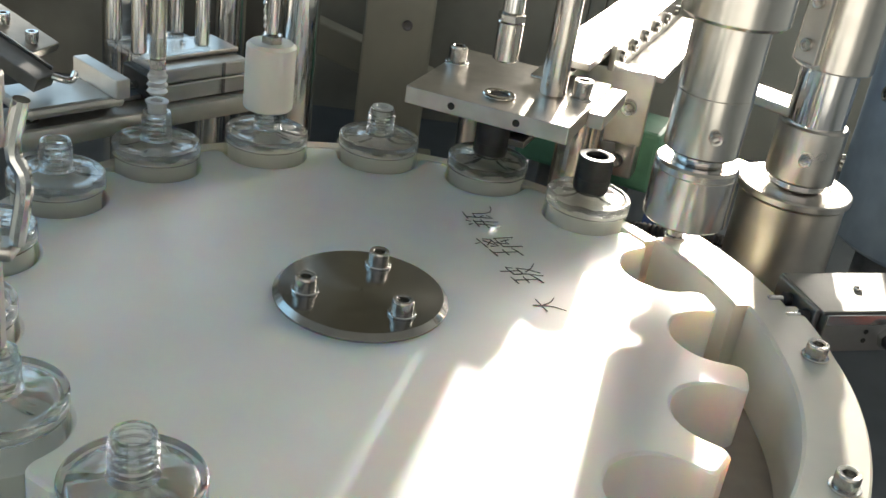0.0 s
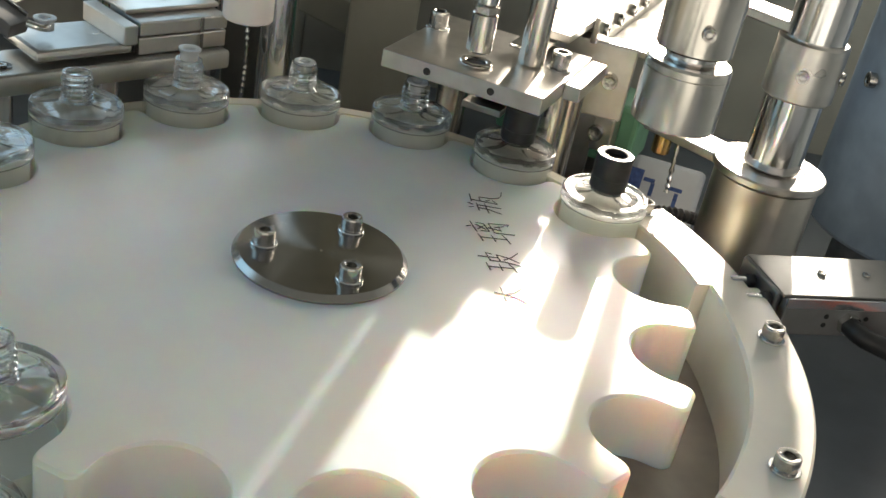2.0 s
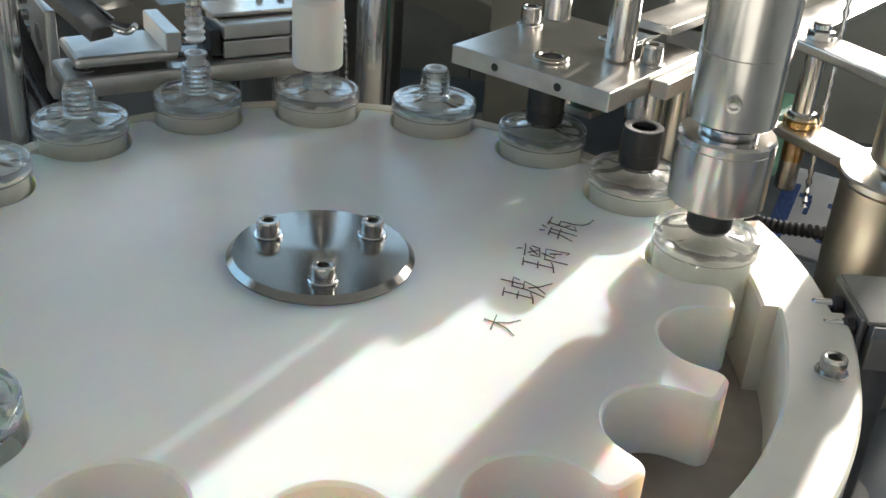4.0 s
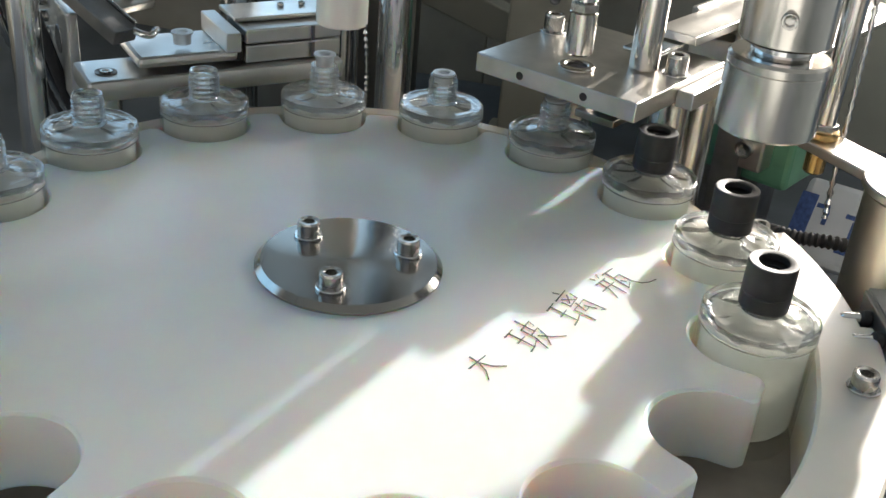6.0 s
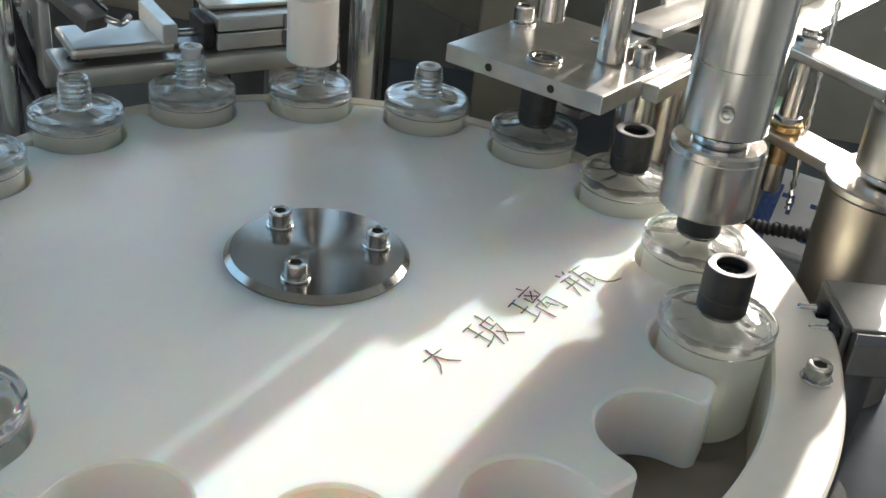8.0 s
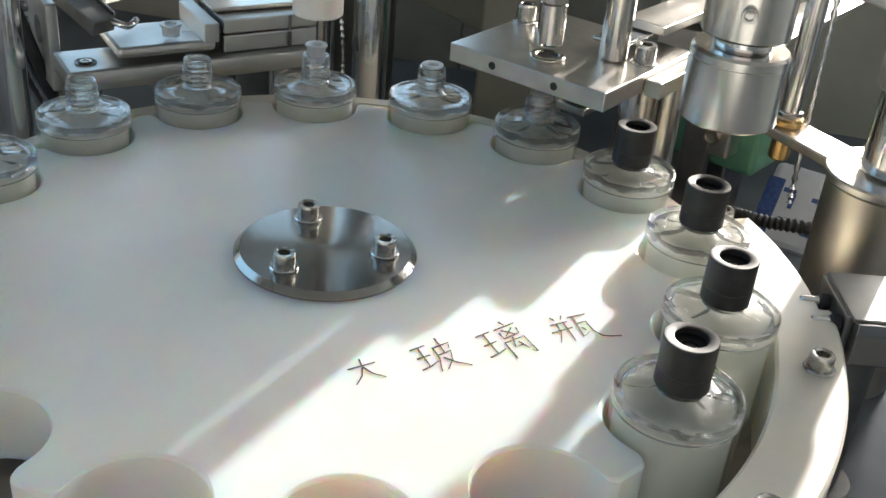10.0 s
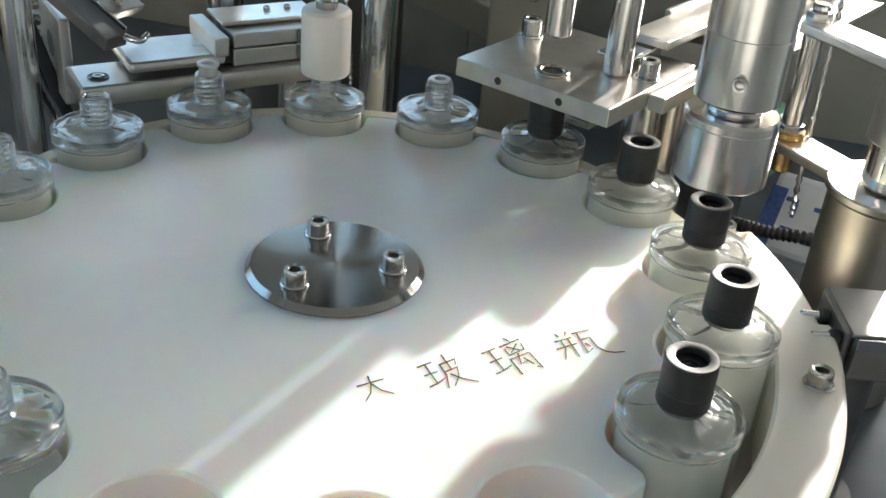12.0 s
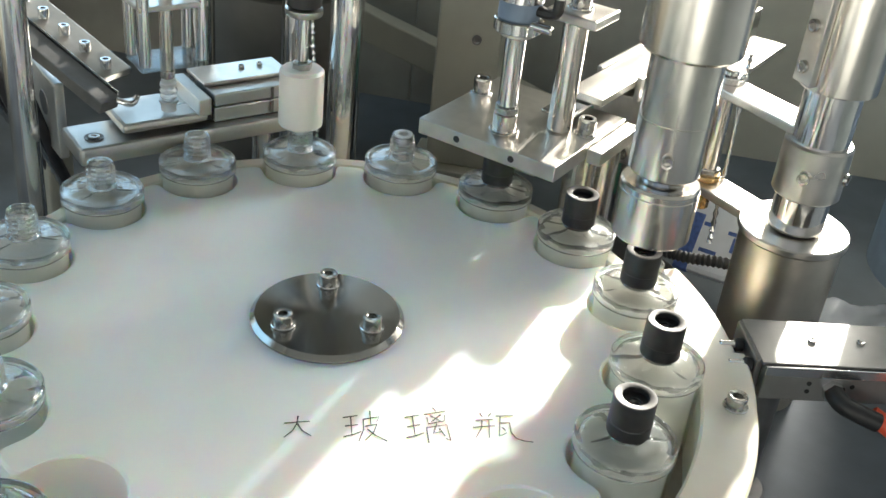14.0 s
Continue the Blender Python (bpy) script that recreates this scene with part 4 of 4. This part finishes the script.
hose("air_hose", [(1.70, 0.17, -0.09), (1.86, 0.10, -0.16), (2.05, -0.05, -0.25), (2.25, -0.35, -0.40), (2.4, -0.9, -0.58)], 0.030, RED, "glossy red air hose leaving the guided cylinder")
hose("air_hose", [(1.92, 0.22, -0.10), (2.02, 0.16, -0.12), (2.12, 0.06, -0.16), (2.4, -0.2, -0.42), (2.6, -0.5, -0.58)], 0.026, BLUE, "glossy blue air hose leaving the guided cylinder")
hose("cable_conduit", [(0.75, 1.9, -0.5), (0.95, 1.55, -0.42), (1.12, 1.28, -0.36), (1.22, 1.0, -0.34), (1.36, 0.72, -0.45), (1.4, 0.5, -0.6)], 0.027, RUBBER, "black corrugated cable conduit", 0.007, 0.011)
hose("cable_conduit", [(0.9, 1.7, -0.50), (1.05, 1.42, -0.34), (1.18, 1.32, -0.30), (1.38, 1.34, -0.31), (1.7, 1.5, -0.45)], 0.027, RUBBER, "black corrugated cable conduit", 0.007, 0.011)
# A conduit; the chrome puts the highlights on its ribs into the material.
hose("beaded_line", [(-0.47, 1.30, 0.9), (-0.46, 1.31, 0.4), (-0.44, 1.36, 0.0), (-0.5, 1.5, -0.6)], 0.009, CHROME, "thin corrugated conduit behind the press, bright metal for its highlights", 0.005, 0.014)
for k in range(4):
    hose("air_line", [(-1.50 - 0.06 * k, 0.75 + 0.05 * k, 0.55), (-1.45 - 0.05 * k, 0.85, 0.15), (-1.38 - 0.06 * k, 0.95 + 0.04 * k, -0.25), (-1.3 - 0.08 * k, 1.1, -0.6)], 0.022, CHROME if k % 2 else RUBBER, "thin air line running down behind a machine column", 0.004 if k % 2 else 0.0, 0.02)
hose("beaded_line", [(1.23, 1.33, 0.6), (1.24, 1.32, 0.2), (1.25, 1.30, -0.2)], 0.012, CHROME, "thin bright bead chain hanging beside an arm", 0.006, 0.02)

# ---- things on the deck behind and beside ----
motor = thing("motor_housing", "large blue-grey painted housing beside the pillar", "housing", place(2.40, 1.52))
part("drum", rod(0.46, -0.30, 1.1, 56, 0.02), BLUE_PAINT, motor)
part("drum_foot", rod(0.30, DECK_Z, -0.30, 40), DARK_STEEL, motor)
part("bolt", screw_head(0.03, 0.03), SCREW, motor, "", local(-0.455, -0.1, 0.35, 0, -90, 0))

def crumpled(sx, sy, lift, seed):
    bm = bmesh.new()
    bmesh.ops.create_grid(bm, x_segments=26, y_segments=20, size=1.0)
    off = Vector((seed, 0, 0))
    for v in bm.verts:
        p = Vector((v.co.x * sx, v.co.y * sy, 0))
        edge = max(0.0, 1 - max(abs(v.co.x), abs(v.co.y)) ** 3)
        v.co = p + Vector((0.02 * noise.noise(p * 7 + off), 0.02 * noise.noise(p * 8 - off), 0.012 + lift * (0.5 + 0.8 * noise.noise(p * 5 + off)) * edge + 0.02 * abs(noise.noise(p * 16 + off))))
    r = bmesh.ops.extrude_face_region(bm, geom=bm.faces[:])
    bmesh.ops.translate(bm, vec=(0, 0, -0.012), verts=[v for v in r["geom"] if isinstance(v, bmesh.types.BMVert)])
    return bm


bag = thing("plastic_bag", "crumpled white plastic bag with blue marks on the deck", "bag", place(2.0, 1.42, DECK_Z + 0.015, 10))
part("film", crumpled(0.30, 0.26, 0.14, 3.0), PAPER, bag)
for i in range(4):
    part("mark", block(-0.22 + 0.075 * i, -0.17 + 0.075 * i, -0.20, -0.135 - 0.02 * (i % 2), 0.115, 0.119, 0.001), BLUE_INK, bag, "plain dark blue printed mark")
card = thing("printed_bag", "pale blue printed bag leaning behind the turntable", "bag", place(1.36, 1.72, -0.42, -18))
lean = Euler((radians(-38), 0, 0)).to_matrix().to_4x4()
part("bag_body", block(-0.16, 0.16, -0.03, 0.03, -0.17, 0.17, 0.025, None, lean), PAPER, card)
part("blue_half", block(-0.165, -0.10, -0.0335, 0.031, -0.172, 0.10, 0.004, None, lean), BLUE_INK, card, "deep blue printed edge")
for i, (px, pz, w, h) in enumerate(((-0.07, 0.06, 0.05, 0.018), (-0.05, 0.02, 0.018, 0.06), (0.05, 0.05, 0.06, 0.018), (0.06, 0.0, 0.018, 0.07), (-0.04, -0.06, 0.08, 0.018), (0.05, -0.09, 0.05, 0.018))):
    part("mark", block(px - w / 2, px + w / 2, -0.0335, -0.0305, pz - h / 2, pz + h / 2, 0.001, None, lean), BLUE_INK, card, "plain dark blue printed mark")

green_box = thing("green_cover", "green painted machine cover with socket screws", "cover", place(0.95, 1.72, -0.2, -25))
part("cover", block(-0.35, 0.25, -0.14, 0.14, -0.02, 0.24, 0.02), GREEN, green_box)
part("stand", block(-0.25, 0.12, -0.08, 0.12, -0.42, -0.02, 0.01), DARK_STEEL, green_box, "dark stand under the cover")
part("side_block", block(0.05, 0.18, -0.24, -0.145, 0.06, 0.21, 0.01), SATIN, green_box, "small steel bracket with a socket screw")
part("cover_screw", screw_head(0.032, 0.03), SCREW, green_box, "", local(0.115, -0.241, 0.14, 90, 0, 0))
frame_post = thing("frame_upright", "olive-grey square machine upright", "frame upright", place(0.03, 2.45))
part("upright", block(-0.16, 0.16, -0.1, 0.1, DECK_Z + 0.04, 1.6, 0.012), OLIVE, frame_post)
part("foot_plate", block(-0.24, 0.24, -0.18, 0.18, DECK_Z, DECK_Z + 0.04, 0.008), OLIVE, frame_post)
for px, pz in ((-0.05, 0.66), (-0.05, 0.58), (0.04, 0.12)):
    part("upright_bolt", screw_head(0.024, 0.02), DARK_STEEL, frame_post, "", local(px, -0.1, pz, 90, 0, 0))
frame_bar = thing("frame_bar", "olive-grey sloping machine bar", "frame bar", place(-0.6, 2.7))
part("bar", block(-1.6, 1.6, -0.06, 0.06, -0.08, 0.08, 0.01, None, Euler((0, radians(18), 0)).to_matrix().to_4x4()), OLIVE, frame_bar)
bearing_unit = thing("motor_drum", "dark round motor behind the stopper station", "motor", place(-0.85, 2.15, 0.1))
part("drum", rod(0.36, -0.60, 0.25, 48, 0.02), DRUM, bearing_unit)
part("flange", tube(0.10, 0.375, 0.251, 0.275, 48, 0.006), DRUM, bearing_unit, "dark end flange")
part("motor_foot", block(-0.28, 0.28, -0.28, 0.28, DECK_Z - 0.1, -0.60, 0.02), DARK_STEEL, bearing_unit)

# ---- the filling needle at the left ----
filler = thing("filling_needle", "steel filling needle clamped in a curved bracket", "filling needle", place(*station(-2)))
part("needle", rod(0.021, 0.17, 0.62, 20), STEEL, filler)
part("clamp", block(-0.10, 0.05, -0.03, 0.03, 0.40, 0.43, 0.008), SATIN, filler, "curved steel clamp")
part("bracket_strip", pipe([(0.05, 0.0, 0.43), (0.07, 0.0, 0.56), (0.05, 0.0, 0.62), (0.07, 0.0, 0.72)], 0.016), CHROME, filler)
part("fitting", rod(0.035, 0.62, 0.74, 20), WHITE, filler)
part("carrier", block(-0.45, 0.03, -0.04, 0.04, 0.70, 0.76, 0.008), ALU, filler)


# ---- what moves ----
def motions():
    walk(turntable, [(t, place(0, 0, 0, 90 - PITCH * phase(t))) for t in TURN_TIMES])
    for ob, times, where in ANIMATED:
        walk(ob, [(t, where(t)) for t in times])
    for ob, begin, end in RISING:
        rows = [(begin, -0.118), (end, 0.0)]
        times = sorted({0.0, 14.0, *(round(q, 3) for q in (begin, end) if 0 < q < 14)})
        walk(ob, [(t, local(0, 0, ramped(t, rows))) for t in times])


motions()
